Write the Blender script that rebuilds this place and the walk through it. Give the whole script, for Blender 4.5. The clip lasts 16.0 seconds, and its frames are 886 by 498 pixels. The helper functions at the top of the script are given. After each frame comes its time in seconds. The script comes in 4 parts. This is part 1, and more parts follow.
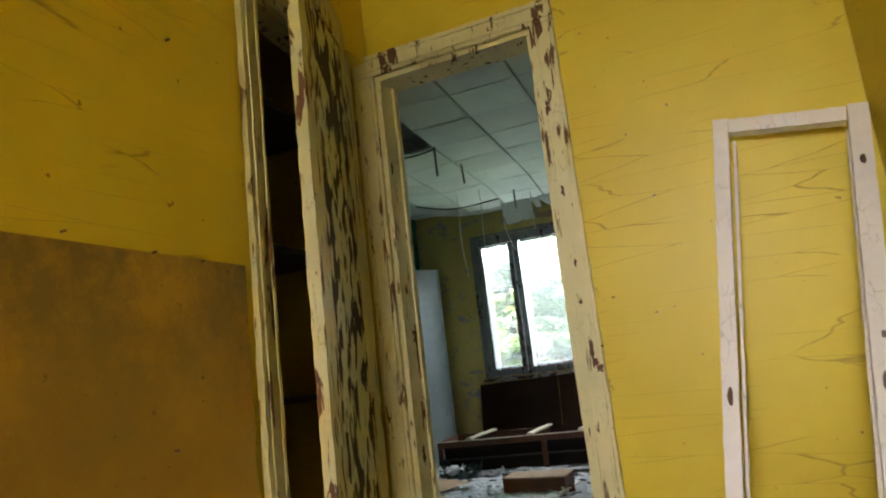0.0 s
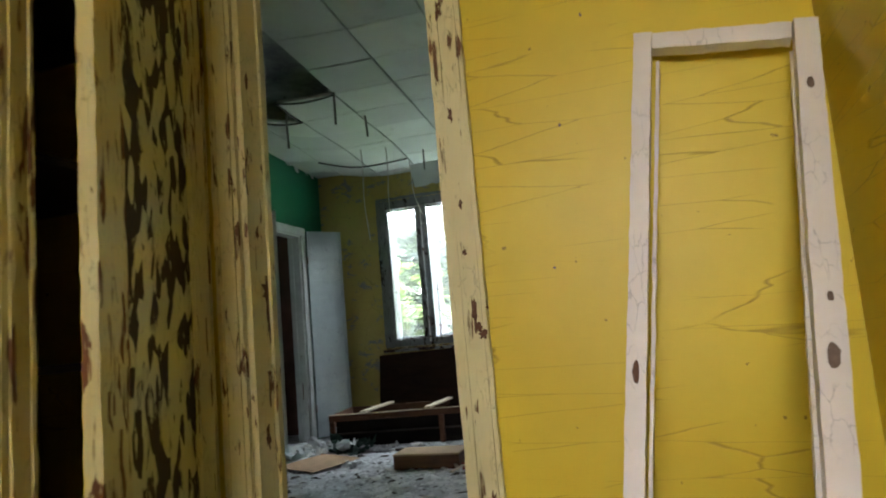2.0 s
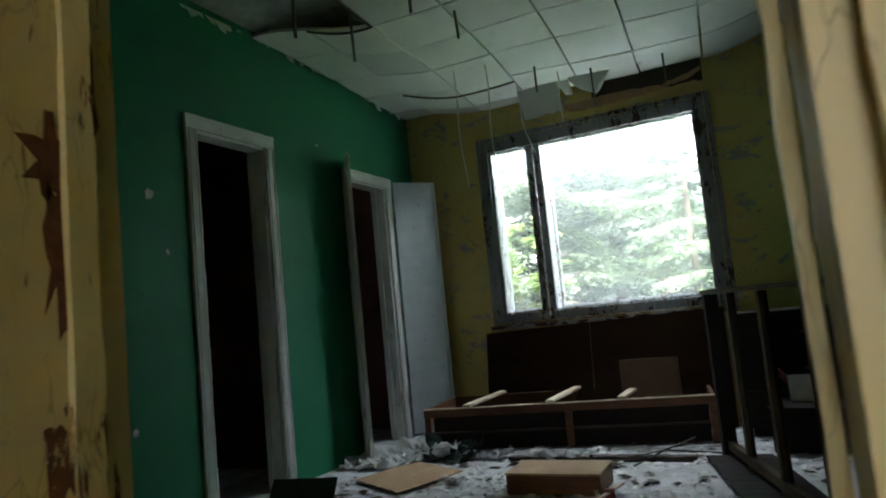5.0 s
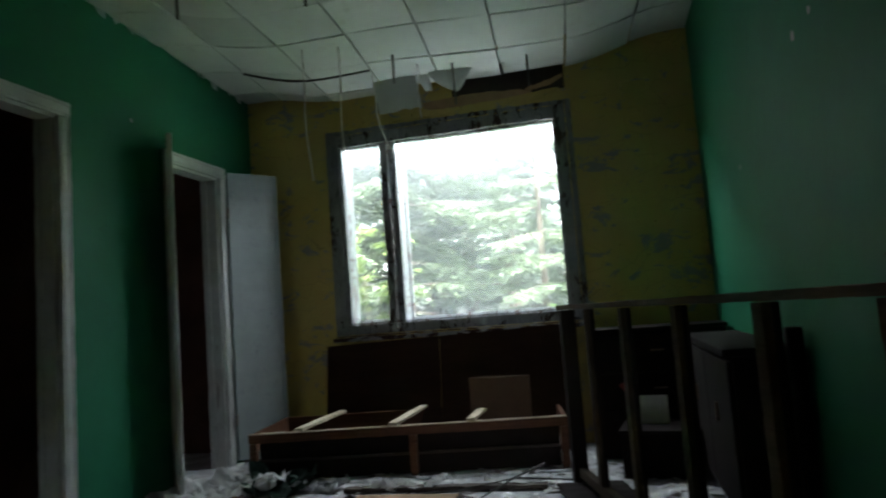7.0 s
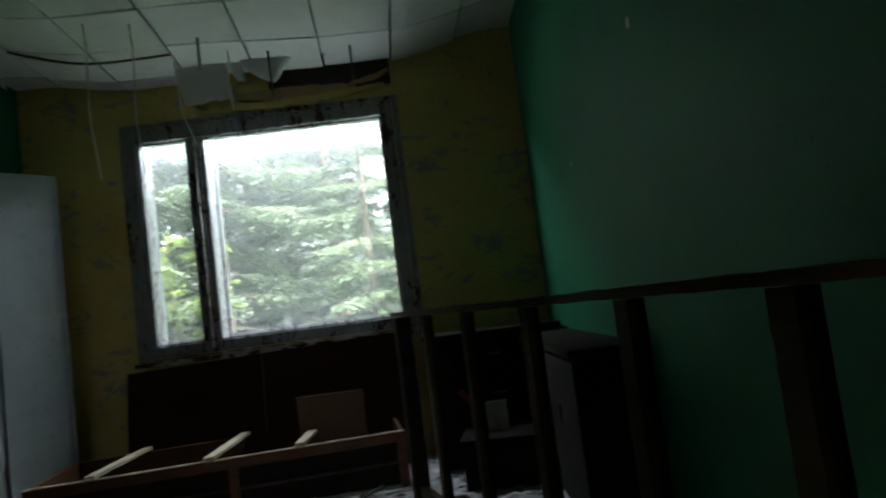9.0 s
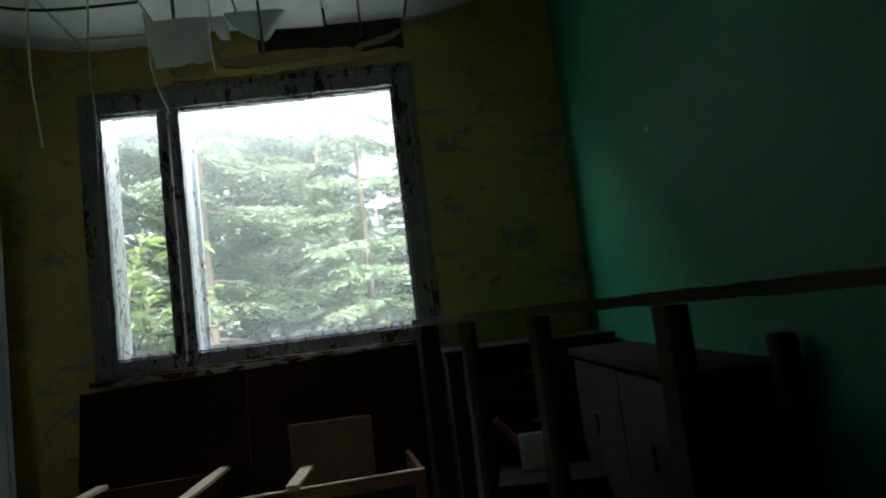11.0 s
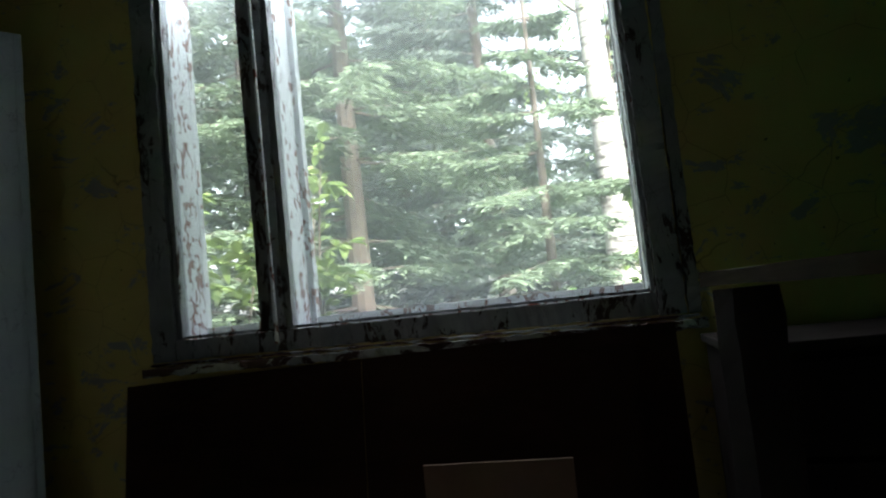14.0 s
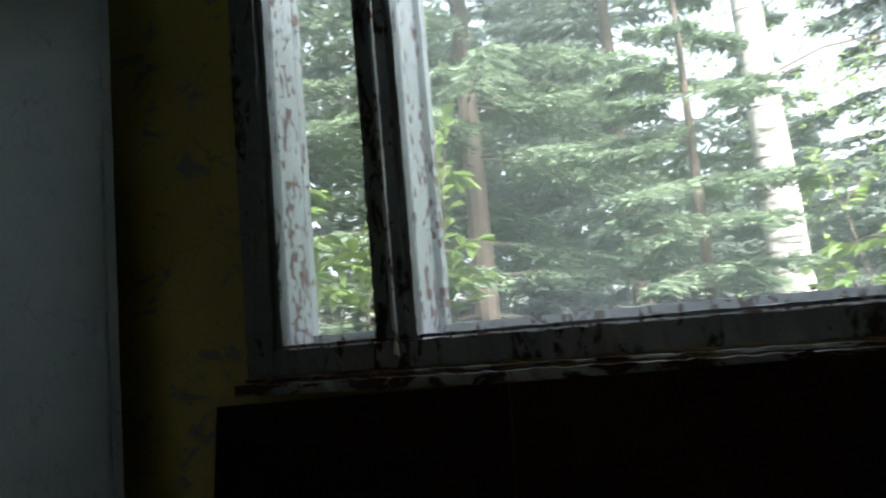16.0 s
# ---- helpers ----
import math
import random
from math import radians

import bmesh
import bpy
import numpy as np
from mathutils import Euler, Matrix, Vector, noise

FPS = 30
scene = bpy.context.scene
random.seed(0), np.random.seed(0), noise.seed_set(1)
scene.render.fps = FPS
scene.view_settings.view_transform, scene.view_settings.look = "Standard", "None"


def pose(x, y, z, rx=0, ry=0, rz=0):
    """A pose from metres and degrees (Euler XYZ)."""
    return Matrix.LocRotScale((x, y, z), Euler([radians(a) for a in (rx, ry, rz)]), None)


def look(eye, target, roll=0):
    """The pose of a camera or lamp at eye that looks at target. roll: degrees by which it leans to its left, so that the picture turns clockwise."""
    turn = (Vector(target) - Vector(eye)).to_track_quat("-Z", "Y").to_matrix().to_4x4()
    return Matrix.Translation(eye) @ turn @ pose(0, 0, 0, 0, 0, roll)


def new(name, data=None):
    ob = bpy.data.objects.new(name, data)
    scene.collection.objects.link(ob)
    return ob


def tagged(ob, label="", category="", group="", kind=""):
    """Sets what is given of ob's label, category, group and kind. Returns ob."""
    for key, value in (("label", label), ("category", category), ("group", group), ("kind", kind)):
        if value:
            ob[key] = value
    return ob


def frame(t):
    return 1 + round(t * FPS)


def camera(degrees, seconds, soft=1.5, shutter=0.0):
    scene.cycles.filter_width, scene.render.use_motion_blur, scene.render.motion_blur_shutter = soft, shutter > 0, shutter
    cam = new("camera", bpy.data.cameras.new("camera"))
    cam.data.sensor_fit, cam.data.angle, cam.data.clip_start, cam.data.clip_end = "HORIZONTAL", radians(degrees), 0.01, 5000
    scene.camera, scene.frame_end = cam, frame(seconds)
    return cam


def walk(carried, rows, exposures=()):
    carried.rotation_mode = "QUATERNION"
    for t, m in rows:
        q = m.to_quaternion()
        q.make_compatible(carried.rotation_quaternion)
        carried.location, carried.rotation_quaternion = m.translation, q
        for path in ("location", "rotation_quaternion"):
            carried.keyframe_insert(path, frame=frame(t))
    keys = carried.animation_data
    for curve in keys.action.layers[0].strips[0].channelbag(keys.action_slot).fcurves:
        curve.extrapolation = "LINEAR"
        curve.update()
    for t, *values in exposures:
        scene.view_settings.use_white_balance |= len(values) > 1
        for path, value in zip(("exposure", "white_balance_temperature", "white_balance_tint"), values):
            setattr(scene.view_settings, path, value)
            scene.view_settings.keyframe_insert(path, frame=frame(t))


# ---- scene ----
cam = camera(67.2, 16.0, soft=2.0, shutter=0.4)
PATH = [
    (0, (0.922, 0.128, 1.002), (0.150, 1.938, 1.357), -6.5),
    (0.5, (0.958, 0.082, 0.986), (0.220, 1.915, 1.290), -6.2),
    (1, (0.941, 0.179, 0.980), (0.287, 2.050, 1.242), -5.2),
    (1.5, (0.919, 0.336, 0.986), (0.356, 2.235, 1.262), -4.8),
    (2, (0.897, 0.582, 0.966), (0.341, 2.487, 1.216), -5.0),
    (2.5, (0.858, 0.811, 0.967), (0.268, 2.707, 1.203), -5.5),
    (3, (0.762, 1.071, 0.963), (0.122, 2.955, 1.168), -4.7),
    (3.5, (0.668, 1.325, 0.965), (0.006, 3.202, 1.165), -3.7),
    (4, (0.559, 1.598, 0.955), (-0.239, 3.419, 1.168), -5.7),
    (4.2, (0.526, 1.672, 0.957), (-0.341, 3.470, 1.172), -5.7),
    (6.3, (0.284, 2.251, 0.988), (-0.586, 4.042, 1.181), -5.5),
    (6.5, (0.282, 2.291, 0.999), (-0.505, 4.118, 1.202), -5.5),
    (7, (0.282, 2.397, 0.979), (-0.181, 4.334, 1.170), -4.3),
    (7.5, (0.269, 2.438, 1.003), (-0.024, 4.405, 1.217), -5.7),
    (8, (0.250, 2.474, 1.001), (-0.012, 4.441, 1.253), -7.1),
    (8.5, (0.234, 2.562, 0.994), (0.070, 4.546, 1.185), -7.3),
    (9, (0.220, 2.713, 0.990), (0.273, 4.706, 1.151), -7.3),
    (9.2, (0.207, 2.777, 0.990), (0.331, 4.767, 1.145), -7.1),
    (11.3, (-0.008, 3.650, 0.980), (0.062, 5.639, 1.178), -6.9),
    (11.5, (-0.041, 3.774, 0.980), (-0.018, 5.764, 1.183), -6.6),
    (12, (-0.113, 4.098, 0.978), (-0.173, 6.081, 1.231), -6.7),
    (12.5, (-0.123, 4.367, 0.975), (-0.353, 6.340, 1.205), -6.2),
    (13, (-0.110, 4.644, 0.970), (-0.540, 6.584, 1.197), -6.5),
    (13.5, (-0.099, 4.881, 0.967), (-0.614, 6.807, 1.123), -6.4),
    (14, (-0.166, 5.066, 0.965), (-0.588, 7.014, 1.130), -6.0),
    (14.5, (-0.220, 5.199, 0.965), (-0.590, 7.151, 1.191), -6.2),
    (15, (-0.273, 5.336, 0.965), (-0.709, 7.277, 1.169), -5.8),
    (15.5, (-0.338, 5.466, 0.967), (-0.905, 7.372, 1.181), -5.4),
    (16, (-0.442, 5.611, 0.965), (-1.190, 7.452, 1.192), -5.1),
]

EXPOSURES = [(0, 4.5), (1.5, 4.45), (2, 4.35), (3.4, 4.2), (4, 4.0), (5, 3.9), (7, 3.6), (9, 3.0), (11.5, 2.95), (13, 2.7), (14.5, 2.45), (16, 2.3)]
walk(cam, [(t, look(eye, target, roll)) for t, eye, target, roll in PATH], EXPOSURES)

# ---- world and light ----
world = bpy.data.worlds.new("overcast_sky")
scene.world = world
world.use_nodes = True
wn, wl = world.node_tree.nodes, world.node_tree.links
sky = wn.new("ShaderNodeTexSky")
sky.sky_type = "NISHITA"
sky.sun_disc = False
sky.sun_elevation, sky.sun_rotation = radians(48), radians(150)
sky.air_density, sky.dust_density, sky.ozone_density = 1.0, 3.0, 1.0
grey = wn.new("ShaderNodeHueSaturation")
grey.inputs["Saturation"].default_value = 0.4
wl.new(sky.outputs[0], grey.inputs["Color"])
wl.new(grey.outputs[0], wn["Background"].inputs["Color"])
wn["Background"].inputs["Strength"].default_value = 0.15
sun = new("sun", bpy.data.lights.new("sun", "SUN"))
sun.data.energy, sun.data.angle, sun.data.color = 5.0, radians(25), (1.0, 0.97, 0.92)
sun.matrix_basis = look((0, 0, 20), (-9, 15.6, 0))
# the sky's light in the vestibule's own window
glow = new("window_light", bpy.data.lights.new("window_light", "AREA"))
glow.data.shape, glow.data.size, glow.data.size_y, glow.data.energy, glow.data.color = "RECTANGLE", 1.1, 1.2, 1.2, (0.97, 0.99, 1.0)
glow.matrix_basis = look((0.72, -2.72, 2.0), (0.6, 2.0, 1.7))
# strip lamp added under the large window's head, boosting upper skylight on the floor
light = new("window_light", bpy.data.lights.new("window_light", "AREA"))
light.data.shape, light.data.size, light.data.size_y, light.data.energy, light.data.color = "RECTANGLE", 1.6, 0.04, 2.5, (0.84, 0.91, 1.0)
light.matrix_basis = look((-0.8, 7.36, 2.386), (-0.8, 6.3, 0.0))


# ---- materials ----
class Nodes:
    """A short way to write node materials in object space."""

    def __init__(self, name, rough=0.7, metal=0.0):
        self.mat = bpy.data.materials.new(name)
        self.mat.use_nodes = True
        self.t = self.mat.node_tree
        self.b = self.t.nodes["Principled BSDF"]
        self.b.inputs["Roughness"].default_value = rough
        self.b.inputs["Metallic"].default_value = metal
        self.co = self.t.nodes.new("ShaderNodeTexCoord").outputs["Object"]

    def link(self, a, b):
        self.t.links.new(a, b)

    def scaled(self, s, shift=(0, 0, 0), turn=(0, 0, 0)):
        m = self.t.nodes.new("ShaderNodeMapping")
        m.inputs["Scale"].default_value = s if isinstance(s, tuple) else (s, s, s)
        m.inputs["Location"].default_value = shift
        m.inputs["Rotation"].default_value = turn
        self.link(self.co, m.inputs["Vector"])
        return m.outputs[0]

    def noise(self, s, detail=4, rough=0.55, distort=0.0, shift=(0, 0, 0)):
        n = self.t.nodes.new("ShaderNodeTexNoise")
        n.inputs["Scale"].default_value = 1.0
        n.inputs["Detail"].default_value = detail
        n.inputs["Roughness"].default_value = rough
        n.inputs["Distortion"].default_value = distort
        self.link(self.scaled(s, shift), n.inputs["Vector"])
        return n.outputs["Fac"]

    def cracks(self, s, warp=0.25, shift=(0, 0, 0)):
        v = self.t.nodes.new("ShaderNodeTexVoronoi")
        v.feature = "DISTANCE_TO_EDGE"
        v.inputs["Scale"].default_value = 1.0
        n = self.t.nodes.new("ShaderNodeTexNoise")
        n.inputs["Scale"].default_value = 2.0
        base = self.scaled(s, shift)
        self.link(base, n.inputs["Vector"])
        add = self.t.nodes.new("ShaderNodeMixRGB")
        add.blend_type = "ADD"
        add.inputs["Fac"].default_value = warp
        self.link(base, add.inputs[1])
        self.link(n.outputs["Color"], add.inputs[2])
        self.link(add.outputs[0], v.inputs["Vector"])
        return v.outputs["Distance"]

    def step(self, fac, lo, hi, a=0.0, b=1.0):
        r = self.t.nodes.new("ShaderNodeMapRange")
        r.inputs["From Min"].default_value, r.inputs["From Max"].default_value = lo, hi
        r.inputs["To Min"].default_value, r.inputs["To Max"].default_value = a, b
        self.link(fac, r.inputs["Value"])
        return r.outputs[0]

    def op(self, kind, a, b):
        m = self.t.nodes.new("ShaderNodeMath")
        m.operation = kind
        for k, v in enumerate((a, b)):
            if isinstance(v, (int, float)):
                m.inputs[k].default_value = v
            else:
                self.link(v, m.inputs[k])
        return m.outputs[0]

    def mix(self, fac, a, b, kind="MIX"):
        m = self.t.nodes.new("ShaderNodeMixRGB")
        m.blend_type = kind
        for k, v in enumerate((fac, a, b)):
            if isinstance(v, (int, float)):
                m.inputs[k].default_value = v
            elif isinstance(v, tuple):
                m.inputs[k].default_value = (*v, 1)
            else:
                self.link(v, m.inputs[k])
        return m.outputs[0]

    def height(self):
        s = self.t.nodes.new("ShaderNodeSeparateXYZ")
        self.link(self.co, s.inputs[0])
        return s.outputs

    def done(self, colour, relief=None, strength=0.4, dist=0.01, rough=None):
        if isinstance(colour, tuple):
            self.b.inputs["Base Color"].default_value = (*colour, 1)
        else:
            self.link(colour, self.b.inputs["Base Color"])
        if relief is not None:
            bump = self.t.nodes.new("ShaderNodeBump")
            bump.inputs["Strength"].default_value = strength
            bump.inputs["Distance"].default_value = dist
            self.link(relief, bump.inputs["Height"])
            self.link(bump.outputs[0], self.b.inputs["Normal"])
        if rough is not None:
            self.link(rough, self.b.inputs["Roughness"])
        return self.mat


def painted_wall(name, colour, dark, crack_colour, crack_scale, crack_width, rough=0.45, patch=None, patch_level=0.62):
    """Oil paint on plaster: uneven coats, sparse fine cracks, stains, and where given bare patches."""
    n = Nodes(name, rough)
    big, fine = n.noise(1.1, 5, 0.6), n.noise(26, 5, 0.6)
    c = n.mix(n.step(big, 0.35, 0.7), colour, dark)
    c = n.mix(n.step(n.noise(6, 6, 0.65, 0.4), 0.42, 0.75, 0, 0.35), c, dark)
    lines = n.step(n.cracks(crack_scale, 0.15), 0.0, crack_width, 1, 0)
    some = n.step(n.noise((3, 3, 6), 3, 0.5, 0, (4, 7, 2)), 0.44, 0.52)
    lines = n.op("MULTIPLY", lines, some)
    c = n.mix(n.op("MULTIPLY", lines, 0.6), c, crack_colour)
    specks = n.step(n.noise(34, 2, 0.5, 0, (1, 2, 3)), 0.73, 0.76)
    c = n.mix(n.op("MULTIPLY", specks, 0.8), c, crack_colour)
    relief = n.op("SUBTRACT", n.op("ADD", n.op("MULTIPLY", fine, 0.25), n.op("MULTIPLY", n.noise(5, 3), 0.6)), lines)
    if patch:
        bare = n.step(n.noise((5, 5, 9), 7, 0.7, 0.5, (9, 3, 5)), patch_level, patch_level + 0.02)
        c = n.mix(bare, c, n.mix(n.noise(14, 4), patch, tuple(v * 0.6 for v in patch)))
        relief = n.op("SUBTRACT", relief, n.op("MULTIPLY", bare, 0.8))
    n.b.inputs["Specular IOR Level"].default_value = 0.28
    return n.done(c, relief, 0.35, 0.006)


def peeling(name, paint, paint_old, under, level, stretch=(26, 26, 3.2), rough=0.5, under_b=None, flakes=None):
    """Flaking gloss paint over bare wood, flakes stretched along the grain."""
    n = Nodes(name, rough)
    grain = n.noise((90, 90, 4), 4, 0.6)
    m = n.noise(stretch, 8, 0.72, 0.6)
    if flakes:
        cell = n.t.nodes.new("ShaderNodeTexVoronoi")
        cell.inputs["Scale"].default_value = 1.0
        n.link(n.mix(0.35, n.scaled(flakes), n.t.nodes.new("ShaderNodeTexNoise").outputs["Color"], "ADD"), cell.inputs["Vector"])
        one = n.t.nodes.new("ShaderNodeSeparateColor")
        n.link(cell.outputs["Color"], one.inputs[0])
        m = n.op("ADD", n.op("MULTIPLY", m, 0.72), n.op("MULTIPLY", one.outputs[0], 0.28))
    m = n.op("ADD", m, n.op("MULTIPLY", n.op("SUBTRACT", n.noise((7, 7, 1.4), 2), 0.5), 0.45))
    bare = n.step(m, level, level + 0.015)
    c = n.mix(n.step(n.noise(4, 5, 0.6), 0.35, 0.7), paint, paint_old)
    edge = n.step(n.op("ABSOLUTE", n.op("SUBTRACT", m, level), 0), 0, 0.02, 0.5, 0)
    c = n.mix(edge, c, tuple(v * 0.45 for v in paint_old))
    fine = n.step(n.cracks((38, 38, 11), 0.6), 0, 0.035, 0.55, 0)
    c = n.mix(n.op("MULTIPLY", fine, n.step(n.noise(9, 3, 0.5, 0, (3, 3, 3)), 0.48, 0.6)), c, tuple(v * 0.35 for v in paint_old))
    w = n.mix(grain, under, tuple(v * 0.45 for v in under))
    if under_b:
        w = n.mix(n.step(n.noise((9, 9, 3), 3, 0.5, 0, (5, 1, 8)), 0.5, 0.56), w, under_b)
    c = n.mix(bare, c, w)
    relief = n.op("ADD", n.op("MULTIPLY", bare, -1.0), n.op("MULTIPLY", grain, 0.25))
    return n.done(c, relief, 0.6, 0.003, n.step(bare, 0, 1, rough, 0.85))


def wood(name, light, dark, rough=0.7, scale=(3, 60, 60), dirt=0.35):
    n = Nodes(name, rough)
    g = n.noise(scale, 6, 0.65, 1.2)
    c = n.mix(n.step(g, 0.3, 0.7), light, dark)
    c = n.mix(n.step(n.noise(5, 5, 0.6), 0.5, 0.75, 0, dirt), c, (0.03, 0.027, 0.022))
    n.b.inputs["Specular IOR Level"].default_value = 0.2
    return n.done(c, g, 0.35, 0.003)


def plain(name, colour, rough=0.7, metal=0.0, scale=12, vary=0.5):
    n = Nodes(name, rough, metal)
    c = n.mix(n.step(n.noise(scale, 6, 0.65), 0.35, 0.7), colour, tuple(v * vary for v in colour))
    return n.done(c, n.noise(scale * 5, 4), 0.3, 0.003)


YELLOW = painted_wall("yellow_oil_paint", (0.66, 0.50, 0.035), (0.54, 0.385, 0.022), (0.2, 0.12, 0.015), (1.5, 1.5, 17), 0.011, 0.42)
GREEN = painted_wall("green_oil_paint", (0.012, 0.185, 0.09), (0.009, 0.14, 0.064), (0.01, 0.05, 0.02), 4.0, 0.003, 0.62, (0.28, 0.29, 0.25), 0.80)
PALE_YELLOW = painted_wall("faded_yellow_paint", (0.55, 0.44, 0.155), (0.42, 0.32, 0.105), (0.08, 0.07, 0.03), 6.0, 0.01, 0.6, (0.34, 0.33, 0.30), 0.575)
CEILING_PAINT = painted_wall("vestibule_ceiling_paint", (0.62, 0.58, 0.42), (0.48, 0.44, 0.3), (0.2, 0.16, 0.1), 3.0, 0.01, 0.8)
CREAM_PEEL = peeling("cream_flaking_paint", (0.66, 0.59, 0.33), (0.56, 0.49, 0.25), (0.17, 0.075, 0.03), 0.645, (26, 26, 4.2), 0.5, None, (55, 55, 14))
LEAF_PEEL = peeling("heavily_flaked_cream_paint", (0.62, 0.60, 0.34), (0.54, 0.50, 0.24), (0.055, 0.03, 0.018), 0.495, (6, 6, 2.4), 0.5, (0.04, 0.024, 0.016), (34, 34, 15))
STILE_PEEL = peeling("flaked_cream_stile_paint", (0.62, 0.57, 0.30), (0.54, 0.46, 0.2), (0.19, 0.08, 0.03), 0.60, (26, 26, 3.5), 0.5, None, (60, 60, 12))
WHITE_PEEL = peeling("white_flaking_paint", (0.62, 0.64, 0.62), (0.48, 0.51, 0.50), (0.16, 0.07, 0.04), 0.68)
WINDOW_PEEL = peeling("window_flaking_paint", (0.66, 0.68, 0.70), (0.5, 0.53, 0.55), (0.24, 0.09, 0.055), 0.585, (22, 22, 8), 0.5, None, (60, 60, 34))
# grimy window paint, darkened further for the backlit shade on its room side
INNER_SHADED_PEEL = peeling("grimy_backlit_window_paint", (0.22, 0.235, 0.24), (0.14, 0.15, 0.155), (0.045, 0.025, 0.018), 0.57, (22, 22, 8))
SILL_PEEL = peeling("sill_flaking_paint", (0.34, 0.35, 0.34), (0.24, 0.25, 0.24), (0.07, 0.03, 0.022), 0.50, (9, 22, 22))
DOOR_WHITE = peeling("blue_white_door_paint", (0.34, 0.385, 0.39), (0.28, 0.325, 0.33), (0.2, 0.14, 0.09), 0.78)
LOOSE_WHITE = peeling("dull_white_gloss", (0.72, 0.66, 0.60), (0.62, 0.56, 0.50), (0.25, 0.12, 0.06), 0.80)
BROWN_BOARD = wood("dark_brown_hardboard", (0.055, 0.026, 0.015), (0.03, 0.014, 0.009), 0.8, (2, 8, 8), 0.3)
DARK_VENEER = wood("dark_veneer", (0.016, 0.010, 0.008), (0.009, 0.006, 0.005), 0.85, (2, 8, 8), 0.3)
RED_WOOD = wood("red_brown_wood", (0.14, 0.06, 0.03), (0.07, 0.03, 0.016), 0.6)
RAW_WOOD = wood("raw_grey_timber", (0.105, 0.082, 0.056), (0.065, 0.05, 0.033), 0.85)
PALE_WOOD = wood("pale_slat_wood", (0.62, 0.53, 0.40), (0.46, 0.37, 0.26), 0.6)
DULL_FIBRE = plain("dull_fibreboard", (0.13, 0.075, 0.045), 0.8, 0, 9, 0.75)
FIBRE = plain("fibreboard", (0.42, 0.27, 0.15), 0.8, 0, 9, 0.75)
PAPER = plain("dirty_paper", (0.82, 0.83, 0.82), 0.8, 0, 7, 0.75)
RUBBLE = plain("rubble_grey", (0.56, 0.57, 0.58), 0.9, 0, 20, 0.4)
DARK_CLOTH = plain("dark_green_rag", (0.05, 0.09, 0.07), 0.95, 0, 20, 0.4)
BLACK_WIRE = plain("dark_cord", (0.05, 0.048, 0.042), 0.7)
PALE_STRIP = plain("greyed_batten", (0.16, 0.16, 0.14), 0.8)
TWINE = plain("pale_twine", (0.8, 0.8, 0.74), 0.8)
METAL = plain("rusty_steel", (0.22, 0.15, 0.11), 0.5, 0.7, 30)
RED_PAINT = plain("faded_red_paint", (0.2, 0.03, 0.025), 0.7)
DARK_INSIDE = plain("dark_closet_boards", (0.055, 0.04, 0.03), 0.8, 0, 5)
BROWN_WALL = plain("brown_painted_plaster", (0.16, 0.07, 0.05), 0.7, 0, 4)
OUT_WALL = plain("facade_render", (0.4, 0.38, 0.33), 0.9, 0, 3)


def ceiling_tile_material():
    n = Nodes("foam_ceiling_tile", 0.75)
    c = n.mix(n.step(n.noise(1.3, 5, 0.6), 0.35, 0.7), (0.76, 0.80, 0.76), (0.6, 0.64, 0.6))
    g = n.t.nodes.new("ShaderNodeNewGeometry")
    c = n.mix(n.step(g.outputs["Random Per Island"], 0, 1, 0, 0.5), c, (0.42, 0.46, 0.44))
    c = n.mix(n.step(n.noise(7, 6, 0.65), 0.6, 0.8, 0, 0.4), c, (0.3, 0.27, 0.2))
    return n.done(c, n.noise(60, 3), 0.2, 0.002)


def slab_material():
    n = Nodes("bare_damp_ceiling", 0.9)
    c = n.mix(n.step(n.noise(3.5, 7, 0.7), 0.38, 0.62), (0.46, 0.50, 0.47), (0.22, 0.24, 0.23))
    c = n.mix(n.step(n.noise(12, 6, 0.7), 0.55, 0.6, 0, 0.6), c, (0.4, 0.42, 0.4))
    return n.done(c, n.noise(18, 6, 0.7), 0.6, 0.01)


def floor_material():
    n = Nodes("dusty_littered_boards", 0.85)
    board = n.step(n.noise((7, 0.6, 1), 3), 0.3, 0.7)
    c = n.mix(board, (0.52, 0.535, 0.55), (0.36, 0.365, 0.375))
    c = n.mix(n.step(n.noise(4, 8, 0.75), 0.45, 0.6), c, (0.72, 0.73, 0.74))
    c = n.mix(n.step(n.noise(11, 8, 0.75, 0.5), 0.63, 0.67), c, (0.04, 0.04, 0.037))
    c = n.mix(n.step(n.noise(1.2, 4, 0.6, 0, (5, 2, 0)), 0.58, 0.66, 0, 0.6), c, (0.24, 0.15, 0.11))
    return n.done(c, n.noise(22, 8, 0.75), 0.9, 0.02)


def dado_material():
    n = Nodes("dirty_ochre_dado", 0.55)
    c = n.mix(n.step(n.noise(1.6, 5, 0.6), 0.35, 0.68), (0.46, 0.27, 0.028), (0.34, 0.19, 0.02))
    z = n.height()[2]
    band = n.op("MULTIPLY", n.step(z, 0.75, 1.32), n.step(n.noise(4, 8, 0.75), 0.38, 0.58))
    c = n.mix(n.op("MULTIPLY", band, 0.8), c, (0.12, 0.085, 0.028))
    c = n.mix(n.step(n.noise(40, 3, 0.5), 0.7, 0.76, 0, 0.7), c, (0.10, 0.05, 0.015))
    return n.done(c, n.noise(9, 5), 0.3, 0.008)


TILE, SLAB, FLOOR, DADO = ceiling_tile_material(), slab_material(), floor_material(), dado_material()


